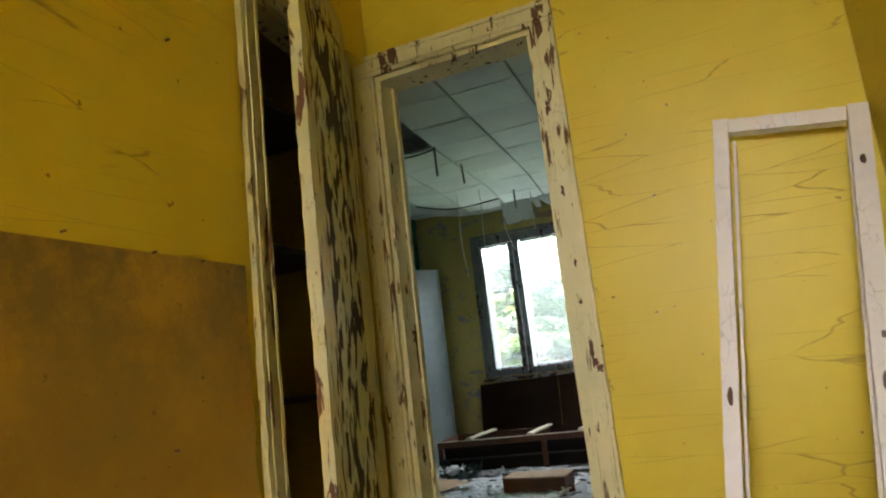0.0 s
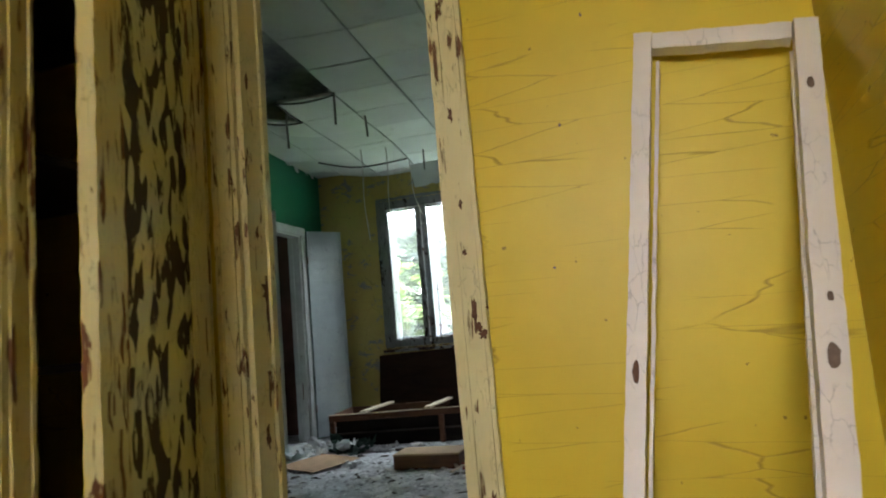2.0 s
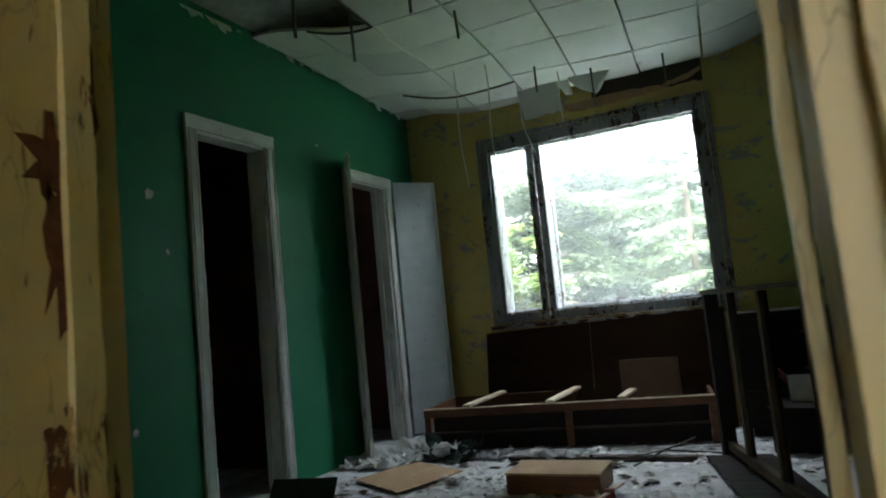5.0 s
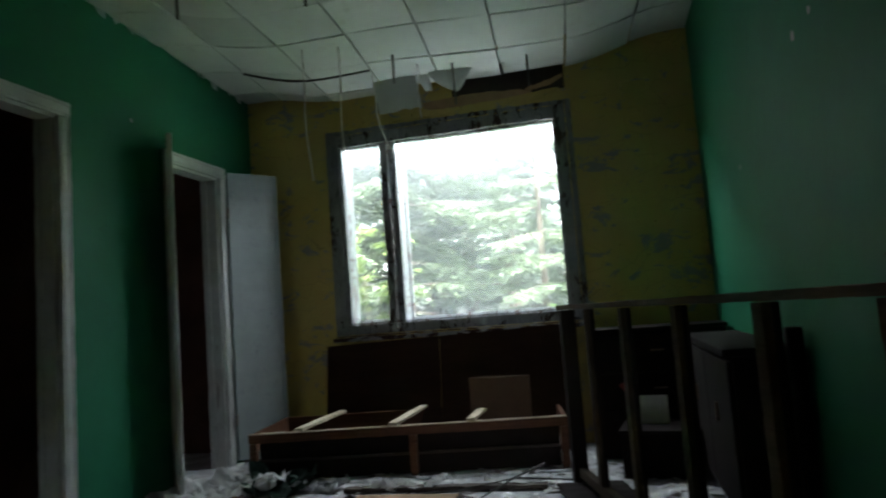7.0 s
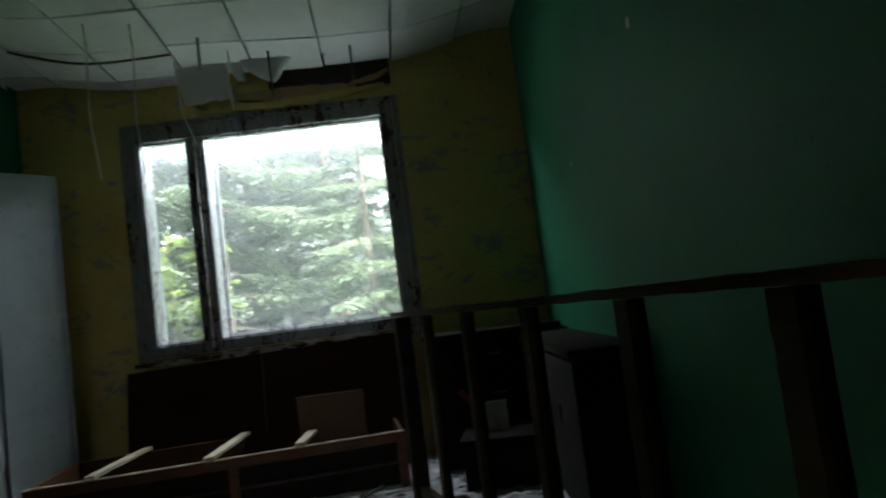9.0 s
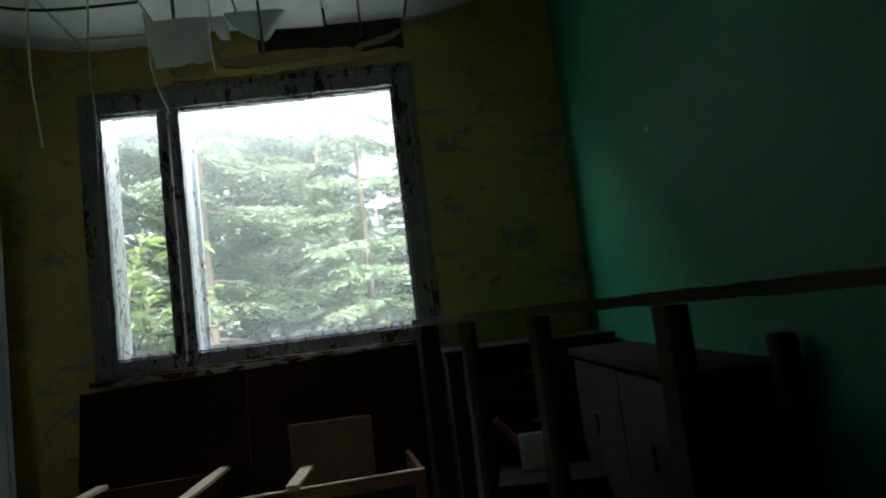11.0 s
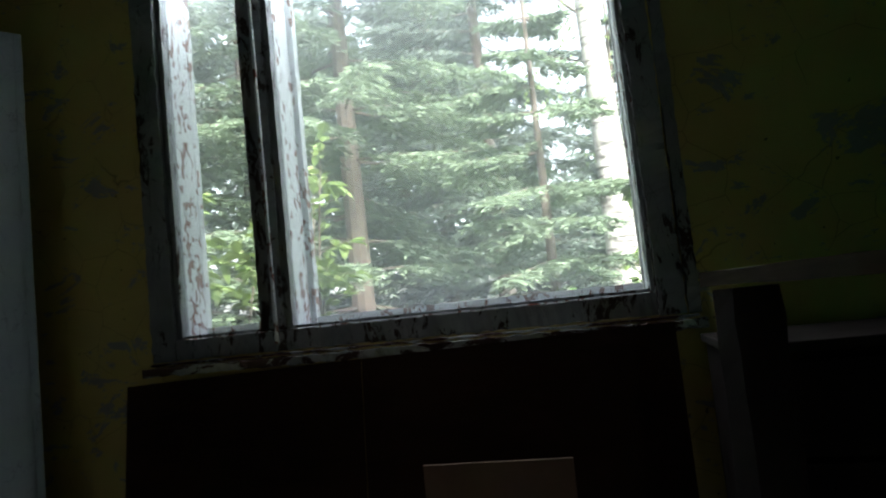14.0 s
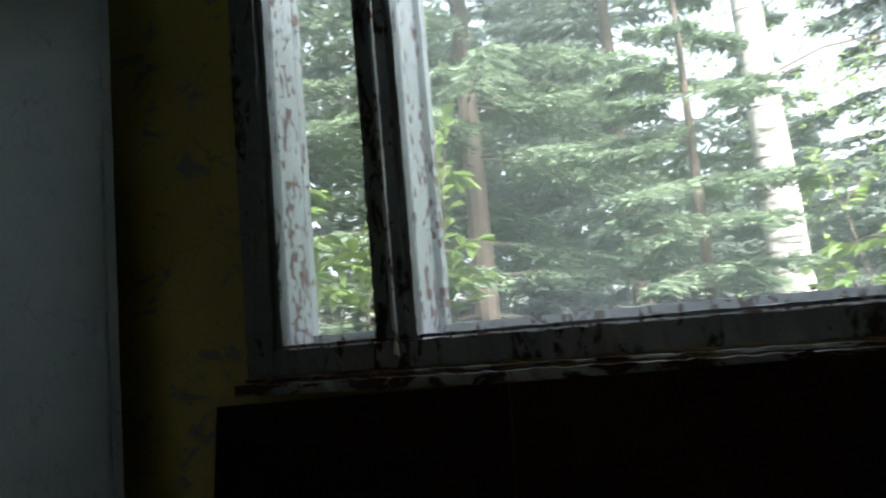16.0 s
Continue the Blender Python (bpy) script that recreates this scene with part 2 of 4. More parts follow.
def glass_material():
    m = bpy.data.materials.new("dusty_window_glass")
    m.use_nodes = True
    t = m.node_tree
    b = t.nodes["Principled BSDF"]
    b.inputs["Base Color"].default_value = (0.95, 0.98, 0.97, 1)
    b.inputs["Transmission Weight"].default_value = 1.0
    b.inputs["Roughness"].default_value = 0.0
    b.inputs["IOR"].default_value = 1.02
    dust = t.nodes.new("ShaderNodeBsdfTranslucent")
    dust.inputs["Color"].default_value = (0.80, 0.84, 0.88, 1)
    noise_node = t.nodes.new("ShaderNodeTexNoise")
    noise_node.inputs["Scale"].default_value = 4
    noise_node.inputs["Detail"].default_value = 6
    r = t.nodes.new("ShaderNodeMapRange")
    r.inputs["To Min"].default_value, r.inputs["To Max"].default_value = 0.08, 0.20
    t.links.new(noise_node.outputs["Fac"], r.inputs["Value"])
    mixer = t.nodes.new("ShaderNodeMixShader")
    t.links.new(r.outputs[0], mixer.inputs[0])
    t.links.new(b.outputs[0], mixer.inputs[1])
    t.links.new(dust.outputs[0], mixer.inputs[2])
    t.links.new(mixer.outputs[0], t.nodes["Material Output"].inputs["Surface"])
    return m


GLASS = glass_material()


# ---- mesh helpers ----
def solid(bm, x0, x1, y0, y1, z0, z1, m=None):
    """A box between the given bounds, added to bm."""
    vs = bmesh.ops.create_cube(bm, size=1)["verts"]
    bmesh.ops.transform(bm, matrix=Matrix.LocRotScale(((x0 + x1) / 2, (y0 + y1) / 2, (z0 + z1) / 2), None, (x1 - x0, y1 - y0, z1 - z0)), verts=vs)
    if m is not None:
        bmesh.ops.transform(bm, matrix=m, verts=vs)
    return vs


def bar(x0, x1, y0, y1, z0, z1, bevel=0.004, m=None):
    """One board with softened edges, as a bmesh of its own."""
    bm = bmesh.new()
    solid(bm, x0, x1, y0, y1, z0, z1)
    if bevel:
        bmesh.ops.bevel(bm, geom=bm.edges[:], offset=bevel, segments=2, affect="EDGES", profile=0.6)
    if m is not None:
        bm.transform(m)
    return bm


def rough_board(x0, x1, y0, y1, z0, z1, along=2, cuts=24, wear=0.003, seed=0):
    """A board whose edges are nicked and uneven along its length."""
    bm = bmesh.new()
    lo, hi = [x0, y0, z0], [x1, y1, z1]
    others = [k for k in range(3) if k != along]
    rng = random.Random(seed)
    rings = []
    for i in range(cuts + 1):
        p = lo[along] + (hi[along] - lo[along]) * i / cuts
        ring = []
        for a, b in ((0, 0), (1, 0), (1, 1), (0, 1)):
            v = [0, 0, 0]
            v[along] = p
            for k, s in zip(others, (a, b)):
                v[k] = (lo[k], hi[k])[s] + (rng.uniform(0, wear) if s == 0 else -rng.uniform(0, wear))
            ring.append(bm.verts.new(v))
        rings.append(ring)
    for r0, r1 in zip(rings, rings[1:]):
        for k in range(4):
            bm.faces.new((r0[k], r0[(k + 1) % 4], r1[(k + 1) % 4], r1[k]))
    bm.faces.new(rings[0])
    bm.faces.new(rings[-1][::-1])
    bmesh.ops.recalc_face_normals(bm, faces=bm.faces[:])
    return bm


def part(name, bm, material, parent=None, label="", smooth=False):
    me = bpy.data.meshes.new(name)
    bm.to_mesh(me)
    bm.free()
    me.materials.append(material)
    if smooth:
        for f in me.polygons:
            f.use_smooth = True
    ob = new(name, me)
    ob.parent = parent
    return tagged(ob, label)


def thing(name, label, category, m=None, group="", kind=""):
    ob = tagged(new(name), label, category, group, kind)
    if m is not None:
        ob.matrix_basis = m
    return ob


def rod(points, radius, sides=6):
    """A round bar along the points."""
    bm = bmesh.new()
    pts = [Vector(p) for p in points]
    rings = []
    for i, p in enumerate(pts):
        d = (pts[min(i + 1, len(pts) - 1)] - pts[max(i - 1, 0)]).normalized()
        a = d.orthogonal().normalized()
        b = d.cross(a)
        r = radius[i] if isinstance(radius, (list, tuple)) else radius
        rings.append([bm.verts.new(p + r * (math.cos(6.28318 * k / sides) * a + math.sin(6.28318 * k / sides) * b)) for k in range(sides)])
    for r0, r1 in zip(rings, rings[1:]):
        off = min(range(sides), key=lambda s: (r1[s].co - r0[0].co).length)
        for k in range(sides):
            bm.faces.new((r0[k], r0[(k + 1) % sides], r1[(k + 1 + off) % sides], r1[(k + off) % sides]))
    bm.faces.new(rings[0][::-1])
    bm.faces.new(rings[-1])
    bmesh.ops.recalc_face_normals(bm, faces=bm.faces[:])
    return bm


def wall(name, along, near, far, lo, hi, z0, z1, holes, material, label):
    """A wall along 'x' or 'y', between near and far across it, with holes (a, b, bottom, top) cut right through."""
    bm = bmesh.new()
    cuts = sorted({lo, hi, *[h[0] for h in holes], *[h[1] for h in holes]})
    for a, b in zip(cuts, cuts[1:]):
        inside = sorted((h[2], h[3]) for h in holes if h[0] <= a and b <= h[1])
        z = z0
        for bottom, top in inside + [(z1, z1)]:
            if bottom - z > 1e-4:
                if along == "x":
                    solid(bm, a, b, near, far, z, bottom)
                else:
                    solid(bm, near, far, a, b, z, bottom)
            z = top
    bmesh.ops.remove_doubles(bm, verts=bm.verts[:], dist=1e-5)
    seen = {}
    for f in bm.faces:
        seen.setdefault(tuple(round(v, 4) for v in f.calc_center_median()), []).append(f)
    bmesh.ops.delete(bm, geom=[f for fs in seen.values() if len(fs) > 1 for f in fs], context="FACES_ONLY")
    ob = part(name, bm, material)
    return tagged(ob, label, "wall", "", "structure")


# ---- the plan ----
WEST, EAST, NORTH, SOUTH_IN = -2.45, 1.0, 7.27, 2.35   # the green room
V_WEST, V_EAST, V_NORTH, V_SOUTH = -0.19, 1.34, 2.21, -2.6   # the yellow vestibule
TOP = 3.0
DOOR_L, DOOR_R, DOOR_H = -0.18, 0.462, 2.12   # the doorway between them
WIN = (-1.69, 0.09, 0.86, 2.40)
D1 = (4.67, 5.28, 2.19)
D2 = (6.20, 6.78, 2.12)
CLOSET = (1.53, 2.10, 2.16)

floor = part("floor", bar(-4.6, 1.6, -2.8, 7.5, -0.12, 0.0, 0), FLOOR)
tagged(floor, "dusty grey floorboards strewn with plaster and paper", "floor", "", "structure")
wall("wall_north", "x", NORTH, NORTH + 0.2, WEST - 0.12, EAST + 0.24, 0.0, TOP, [WIN], PALE_YELLOW, "faded yellow wall with bare plaster patches round the window")
wall("wall_west", "y", WEST - 0.12, WEST, 2.36, NORTH, 0.0, TOP, [(D1[0], D1[1], 0.0, D1[2]), (D2[0], D2[1], 0.0, D2[2])], GREEN, "deep green oil-painted wall with two doorways")
wall("wall_east", "y", EAST, EAST + 0.24, 2.36, NORTH, 0.0, TOP, [], GREEN, "deep green oil-painted wall, chipped in spots")
wall("wall_middle", "x", V_NORTH, SOUTH_IN, -4.6, 1.58, 0.0, TOP, [(DOOR_L, DOOR_R, 0.0, DOOR_H)], YELLOW, "yellow oil-painted wall with fine cracks round a doorway")
wall("wall_vestibule_west", "y", V_WEST - 0.12, V_WEST, V_SOUTH, V_NORTH - 0.002, 0.0, TOP, [(CLOSET[0], V_NORTH - 0.002, 0.0, CLOSET[2])], YELLOW, "cracked yellow wall with a closet doorway")
wall("wall_vestibule_east", "y", V_EAST, V_EAST + 0.24, V_SOUTH, V_NORTH - 0.002, 0.0, TOP, [], YELLOW, "yellow oil-painted wall with scratches")
wall("wall_vestibule_south", "x", V_SOUTH - 0.3, V_SOUTH, -0.43, 1.58, 0.0, TOP, [(0.15, 1.30, 1.3, 2.7)], YELLOW, "yellow wall with a window that lights the vestibule")
# unseen partition, added only to soften and edge the light on the middle wall
wall("wall_light_screen", "x", -1.05, -0.95, V_WEST, V_EAST, 0.0, TOP, [(0.42, 1.25, 0.0, 2.6)], YELLOW, "unseen yellow partition with an opening, added to shape the vestibule light")
tagged(part("ceiling_vestibule", bar(-0.43, 1.58, V_SOUTH - 0.3, V_NORTH, TOP, TOP + 0.2, 0), CEILING_PAINT), "dull cream plaster ceiling of the vestibule", "ceiling", "", "structure")
tagged(part("ceiling_slab", bar(-4.6, EAST + 0.24, V_NORTH + 0.002, NORTH + 0.42, TOP + 0.002, TOP + 0.2, 0), SLAB), "bare damp grey ceiling above missing tiles", "ceiling", "", "structure")
# the dim rooms behind the west wall and the closet
wall("wall_back_north", "x", NORTH, NORTH + 0.42, -4.6, WEST - 0.121, 0.0, TOP, [], BROWN_WALL, "brown end wall of the dim back room")
wall("wall_back_rooms", "y", -4.6, -4.4, 2.36, NORTH, 0.0, TOP, [], BROWN_WALL, "brown wall of the dim back rooms")
wall("wall_between_back_rooms", "x", 5.75, 5.87, -4.4, WEST - 0.121, 0.0, TOP, [], BROWN_WALL, "brown wall between the dim back rooms")
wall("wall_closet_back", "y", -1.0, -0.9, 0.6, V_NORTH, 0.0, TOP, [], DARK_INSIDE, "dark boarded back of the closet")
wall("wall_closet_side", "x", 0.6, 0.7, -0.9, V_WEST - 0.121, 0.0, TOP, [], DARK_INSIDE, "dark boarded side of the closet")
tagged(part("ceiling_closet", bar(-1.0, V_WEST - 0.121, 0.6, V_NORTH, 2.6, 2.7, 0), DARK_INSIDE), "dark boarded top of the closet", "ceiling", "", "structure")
dado = part("dado", bar(V_WEST + 0.001, V_WEST + 0.005, V_SOUTH, 1.45, 0.0, 1.315, 0), DADO)
tagged(dado, "dirty ochre lower wall covering with a worn top edge", "wall covering", "", "structure")


def door_lining(name, label, w, h, depth, tw, material, m, both=True, seed=0, lip=0.022):
    """A lined doorway: jambs and head through the wall, with moulded trim on its faces. Local x across, y through the wall, z up."""
    fr = thing(name, label, "door frame", m, "", "structure")
    for side, x0 in (("left", -w / 2), ("right", w / 2 - 0.035)):
        part("jamb", rough_board(x0 + (0.001 if x0 < 0 else 0), x0 + 0.035 - (0.001 if x0 > 0 else 0), 0.004, depth - 0.004, 0.0, h - 0.036, 2, 40, 0.003, seed + len(side)), material, fr)
    part("head", rough_board(-w / 2 + 0.001, w / 2 - 0.001, 0.004, depth - 0.004, h - 0.035, h - 0.001, 0, 16, 0.003, seed + 3), material, fr)
    part("door_stop", rough_board(-w / 2 + 0.036, -w / 2 + 0.048, depth * 0.62, depth * 0.62 + 0.03, 0.0, h - 0.037, 2, 40, 0.003, seed + 9), material, fr)
    part("door_stop", rough_board(w / 2 - 0.048, w / 2 - 0.036, depth * 0.62, depth * 0.62 + 0.03, 0.0, h - 0.037, 2, 40, 0.003, seed + 8), material, fr)
    for y, s in ((0.0, -1), (depth, 1)) if both else ((0.0, -1),):
        def trim(x0, x1, z0, z1, along, k):
            ya, yb = sorted((y + s * 0.0005, y + s * lip))
            piece = part("trim", rough_board(x0, x1, ya, yb, z0, z1, along, 48, 0.004, seed + k), material, fr)
            t = (x1 - x0) if along == 2 else (z1 - z0)
            for q in (0.16, 0.72):
                yc, yd = sorted((y + s * (lip + 0.0005), y + s * (lip + 0.008)))
                if along == 2:
                    b = rough_board(x0 + t * q, x0 + t * (q + 0.15), yc, yd, z0 + 0.002, z1 - 0.002, 2, 30, 0.003, seed + k + 50)
                else:
                    b = rough_board(x0 + 0.002, x1 - 0.002, yc, yd, z0 + t * q, z0 + t * (q + 0.15), 0, 20, 0.003, seed + k + 51)
                part("moulding", b, material, piece)
        trim(-w / 2 - tw + 0.02, -w / 2 + 0.02, 0.0, h - 0.021, 2, 11)
        trim(w / 2 - 0.02, w / 2 - 0.02 + tw, 0.0, h - 0.021, 2, 12)
        trim(-w / 2 - tw + 0.02, w / 2 + tw - 0.02, h - 0.02, h - 0.02 + tw, 0, 13)
    return fr


main_frame = door_lining("door_frame_main", "cream painted door frame with flaking moulded trim", DOOR_R - DOOR_L, DOOR_H, 0.14, 0.085, CREAM_PEEL, pose((DOOR_L + DOOR_R) / 2, V_NORTH, 0), True, 1)
door_lining("door_frame_green_room", "white flaking door frame in the green wall", D1[1] - D1[0], D1[2], 0.12, 0.085, WHITE_PEEL, pose(WEST, (D1[0] + D1[1]) / 2, 0, 0, 0, 90), True, 100)
door_lining("door_frame_corner", "white flaking door frame of the corner closet", D2[1] - D2[0], D2[2], 0.12, 0.085, WHITE_PEEL, pose(WEST, (D2[0] + D2[1]) / 2, 0, 0, 0, 90), True, 200)
door_lining("door_frame_closet", "cream door frame of the vestibule closet, paint flaking", 0.605, CLOSET[2], 0.10, 0.085, STILE_PEEL, pose(-0.23, 1.825, 0, 0, 0, 97.6), False, 300)


def bare_patch(x, y, z, w, h, seed, parent, face="y"):
    """A chip where the paint has broken away, with a ragged outline."""
    rng = random.Random(seed)
    bm = bmesh.new()
    ring = []
    for k in range(18):
        a = 6.28318 * k / 18
        r = rng.uniform(0.42, 1.2)
        u, v = w / 2 * r * math.cos(a), h / 2 * r * math.sin(a)
        ring.append(bm.verts.new((x + u, y, z + v) if face == "y" else (x, y + u, z + v)))
    bm.faces.new(ring)
    return part("bare_patch", bm, RED_WOOD, parent, "bare brown wood where paint has chipped off")


for k, (x, z, w, h) in enumerate(((0.357, 1.005, 0.017, 0.085), (0.374, 0.955, 0.026, 0.026), (0.365, 0.975, 0.016, 0.03), (0.345, 1.16, 0.012, 0.014), (0.39, 1.02, 0.01, 0.012), (0.345, 1.28, 0.012, 0.03), (0.34, 1.52, 0.014, 0.05), (0.33, 1.8, 0.014, 0.06), (0.36, 0.55, 0.02, 0.09))):
    bare_patch(x, -0.0312, z, w, h, 400 + k, main_frame)
half = (DOOR_R - DOOR_L) / 2
for k, (y, z, w, h) in enumerate(((0.08, 1.13, 0.055, 0.10), (0.085, 1.05, 0.035, 0.15), (0.105, 0.96, 0.022, 0.12), (0.118, 1.22, 0.018, 0.07), (0.09, 1.5, 0.02, 0.05), (0.05, 0.72, 0.03, 0.08), (0.03, 1.75, 0.02, 0.06), (0.10, 0.5, 0.03, 0.12), (0.045, 1.3, 0.02, 0.05))):
    bare_patch(-half + 0.0365, y, z, w, h, 420 + k, main_frame, "x")


# ---- vestibule things ----
def closet_door():
    """The peeling closet leaf, hinged at the far jamb and ajar."""
    hinge, edge = Vector((-0.245, 2.105, 0)), Vector((-0.062, 1.535, 0))
    d = edge - hinge
    ang = math.degrees(math.atan2(d.y, d.x))
    ob = thing("closet_door", "narrow panelled closet door, cream paint flaked to dark wood, ajar", "door", pose(hinge.x, hinge.y, 0.02, 0, 0, ang))
    w, h, t = d.length, 2.24, 0.036
    part("stile", rough_board(0, 0.105, 0, t, 0, h, 2, 60, 0.003, 21), STILE_PEEL, ob)
    part("stile", rough_board(w - 0.105, w, 0, t, 0, h, 2, 60, 0.003, 22), STILE_PEEL, ob)
    for z0, z1 in ((0, 0.16), (2.12, h)):
        part("rail", rough_board(0.106, w - 0.106, 0.001, t - 0.001, z0, z1, 0, 12, 0.003, 23), STILE_PEEL, ob)
    part("panel", bar(0.106, w - 0.106, 0.010, t - 0.010, 0.161, 2.119, 0.002), LEAF_PEEL, ob, "panel with paint flaked off in long strips")
    for x0, x1 in ((0.107, 0.121), (w - 0.121, w - 0.107)):
        part("bead", rough_board(x0, x1, t - 0.0095, t - 0.002, 0.162, 2.118, 2, 50, 0.003, 24), STILE_PEEL, ob)
    for z in (0.3, 1.8):
        part("hinge", rod([(-0.006, t, z), (-0.006, t, z + 0.09)], 0.007, 8), METAL, ob, "rusty steel hinge")
    return ob


closet_door()


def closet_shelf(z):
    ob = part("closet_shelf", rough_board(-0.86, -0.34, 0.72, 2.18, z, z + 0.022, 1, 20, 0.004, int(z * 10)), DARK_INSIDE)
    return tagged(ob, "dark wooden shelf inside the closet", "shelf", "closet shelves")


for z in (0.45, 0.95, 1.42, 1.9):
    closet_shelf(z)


def beam(a, b, width, side, seed, cuts=60, lo=-0.02, hi=0.018):
    """A worn board from a up to b, its width towards side."""
    a, b = Vector(a), Vector(b)
    up = (b - a).normalized()
    sx = (Vector(side) - Vector(side).dot(up) * up).normalized()
    sy = up.cross(sx)
    bm = rough_board(0, width, lo, hi, 0, (b - a).length, 2, cuts, 0.0025, seed)
    bm.transform(Matrix(((sx.x, sy.x, up.x, a.x), (sx.y, sy.y, up.y, a.y), (sx.z, sy.z, up.z, a.z), (0, 0, 0, 1))))
    return bm


def loose_frame():
    """A loose, racked white casing, propped against the wall with its feet drawn out unevenly."""
    tl, tr = Vector((0.948, 2.176, 1.620)), Vector((1.328, 2.150, 1.562))
    ml, mr = Vector((0.845, 2.015, 0.854)), Vector((1.205, 1.832, 0.862))
    side = tr - tl
    fl, fr = (t + (m - t) * ((t.z - 0.012) / (t.z - m.z)) for t, m in ((tl, ml), (tr, mr)))
    ob = thing("loose_door_frame", "loose white wooden frame leaning against the yellow wall", "door frame")
    part("post", beam(fl, tl, 0.042, side, 31), LOOSE_WHITE, ob)
    part("post", beam(fr, tr, 0.050, -side, 32, 60, -0.018, 0.02), LOOSE_WHITE, ob)
    part("rebate", beam(fl + 0.043 * side.normalized() + Vector((0, 0.012, 0)), tl + 0.043 * side.normalized() + Vector((0, 0.012, -0.06)), 0.010, side, 34, 50, -0.008, 0.008), LOOSE_WHITE, ob)
    part("rebate", beam(fr - 0.051 * side.normalized() + Vector((0, 0.012, 0)), tr - 0.051 * side.normalized() + Vector((0, 0.012, -0.06)), 0.010, -side, 35, 50, -0.008, 0.008), LOOSE_WHITE, ob)
    down = (ml - tl).normalized()
    part("head", beam(tl + 0.043 * side.normalized(), tr - 0.052 * side.normalized(), 0.044, down, 33, 16, -0.018, 0.018), LOOSE_WHITE, ob)
    for top, mid, u, s, w, h, name, mat, label in ((tl, ml, 0.021, 1.0, 0.016, 0.048, "mortise", RED_WOOD, "chipped dark mortise hole"), (tr, mr, -0.024, 1.0, 0.022, 0.05, "strike_plate", METAL, "small rusty steel strike plate"), (tr, mr, -0.022, 0.86, 0.012, 0.02, "strike_plate", METAL, "small rusty steel strike plate"), (tr, mr, -0.026, 0.24, 0.014, 0.035, "strike_plate", METAL, "small rusty steel strike plate")):
        up = (top - mid).normalized()
        sx = (side - side.dot(up) * up).normalized()
        p = top + (mid - top) * s + sx * u - up.cross(sx) * 0.0208
        rng = random.Random(int(s * 50) + int(w * 1000))
        bm = bmesh.new()
        ring = [bm.verts.new(p + sx * (w / 2 * math.cos(q) * rng.uniform(0.75, 1.1)) + up * (h / 2 * math.sin(q) * rng.uniform(0.8, 1.1))) for q in [6.28318 * k / 12 for k in range(12)]]
        bm.faces.new(ring)
        part(name, bm, mat, ob, label)
    return ob


loose_frame()


# ---- the suspended tile ceiling ----
def ease(v):
    v = min(1, max(0, v))
    return v * v * (3 - 2 * v)


def ceiling_height(x, y):
    z = 2.765 + 0.13 * ease((-1.55 - x) / 0.85) * (1 - 0.5 * ease((y - 5.4) / 1.9)) + 0.09 * ease((x - 0.2) / 0.75)
    z -= 0.05 * ease((y - 6.2) / 0.9) * (1 - ease((x - 0.1) / 0.7)) * (1 - ease((-1.7 - x) / 0.6))
    return z + 0.012 * math.sin(3.1 * x + 1.7 * y)


GRID, TURN_GRID = 0.457, radians(3.8)
CA, SA = math.cos(TURN_GRID), math.sin(TURN_GRID)


def grid_place(u, v):
    return -1.072 + GRID * (u * CA - v * SA), 4.851 + GRID * (u * SA + v * CA)


def missing(i, j):
    if j < 0 and i < 0 or (i < -1 and j < 1):
        return True
    return (i, j) in ((1, 5), (2, 5), (0, 5), (-4, 1))


def tile_ceiling():
    bm = bmesh.new()
    rng = random.Random(5)
    for i in range(-5, 6):
        for j in range(-6, 6):
            if missing(i, j):
                continue
            cells, sag, tilt = 5, rng.uniform(0.0, 0.005), rng.uniform(-0.005, 0.005)
            gap, level = 0.015, rng.uniform(-0.004, 0.004)
            low, high = {}, {}
            for a in range(cells + 1):
                for b in range(cells + 1):
                    u = i + gap + (1 - 2 * gap) * a / cells
                    v = j + gap + (1 - 2 * gap) * b / cells
                    x, y = grid_place(u, v)
                    if WEST - 0.08 < x < EAST + 0.08 and SOUTH_IN - 0.08 < y < NORTH + 0.08:
                        x, y = min(max(x, WEST + 0.004), EAST - 0.004), min(max(y, SOUTH_IN + 0.004), NORTH - 0.005)
                        z = ceiling_height(x, y) - sag * math.sin(math.pi * a / cells) * math.sin(math.pi * b / cells) + tilt * (a / cells - 0.5) + level
                        low[a, b], high[a, b] = bm.verts.new((x, y, z)), bm.verts.new((x, y, z + 0.022))
            cells_in = [(a, b) for a in range(cells) for b in range(cells) if all(q in low for q in ((a, b), (a + 1, b), (a + 1, b + 1), (a, b + 1)))]
            for a, b in cells_in:
                ring = ((a, b), (a, b + 1), (a + 1, b + 1), (a + 1, b))
                bm.faces.new([low[q] for q in ring])
                bm.faces.new([high[q] for q in ring[::-1]])
                for (p, q), other in zip(zip(ring, ring[1:] + ring[:1]), ((a - 1, b), (a, b + 1), (a + 1, b), (a, b - 1))):
                    if other not in cells_in:
                        bm.faces.new((low[q], low[p], high[p], high[q]))
    loose = [v for v in bm.verts if not v.link_faces]
    bmesh.ops.delete(bm, geom=loose, context="VERTS")
    return tagged(part("ceiling", bm, TILE), "sagging pale foam ceiling tiles with dark gaps, some missing", "ceiling", "", "structure")


tile_ceiling()
bm = bmesh.new()
solid(bm, WEST + 0.004, EAST - 0.004, SOUTH_IN + 0.004, NORTH - 0.004, 2.955, 2.965)
tagged(part("ceiling_boarding", bm, SLAB), "stained grey boarding above the tiles", "ceiling", "", "structure")


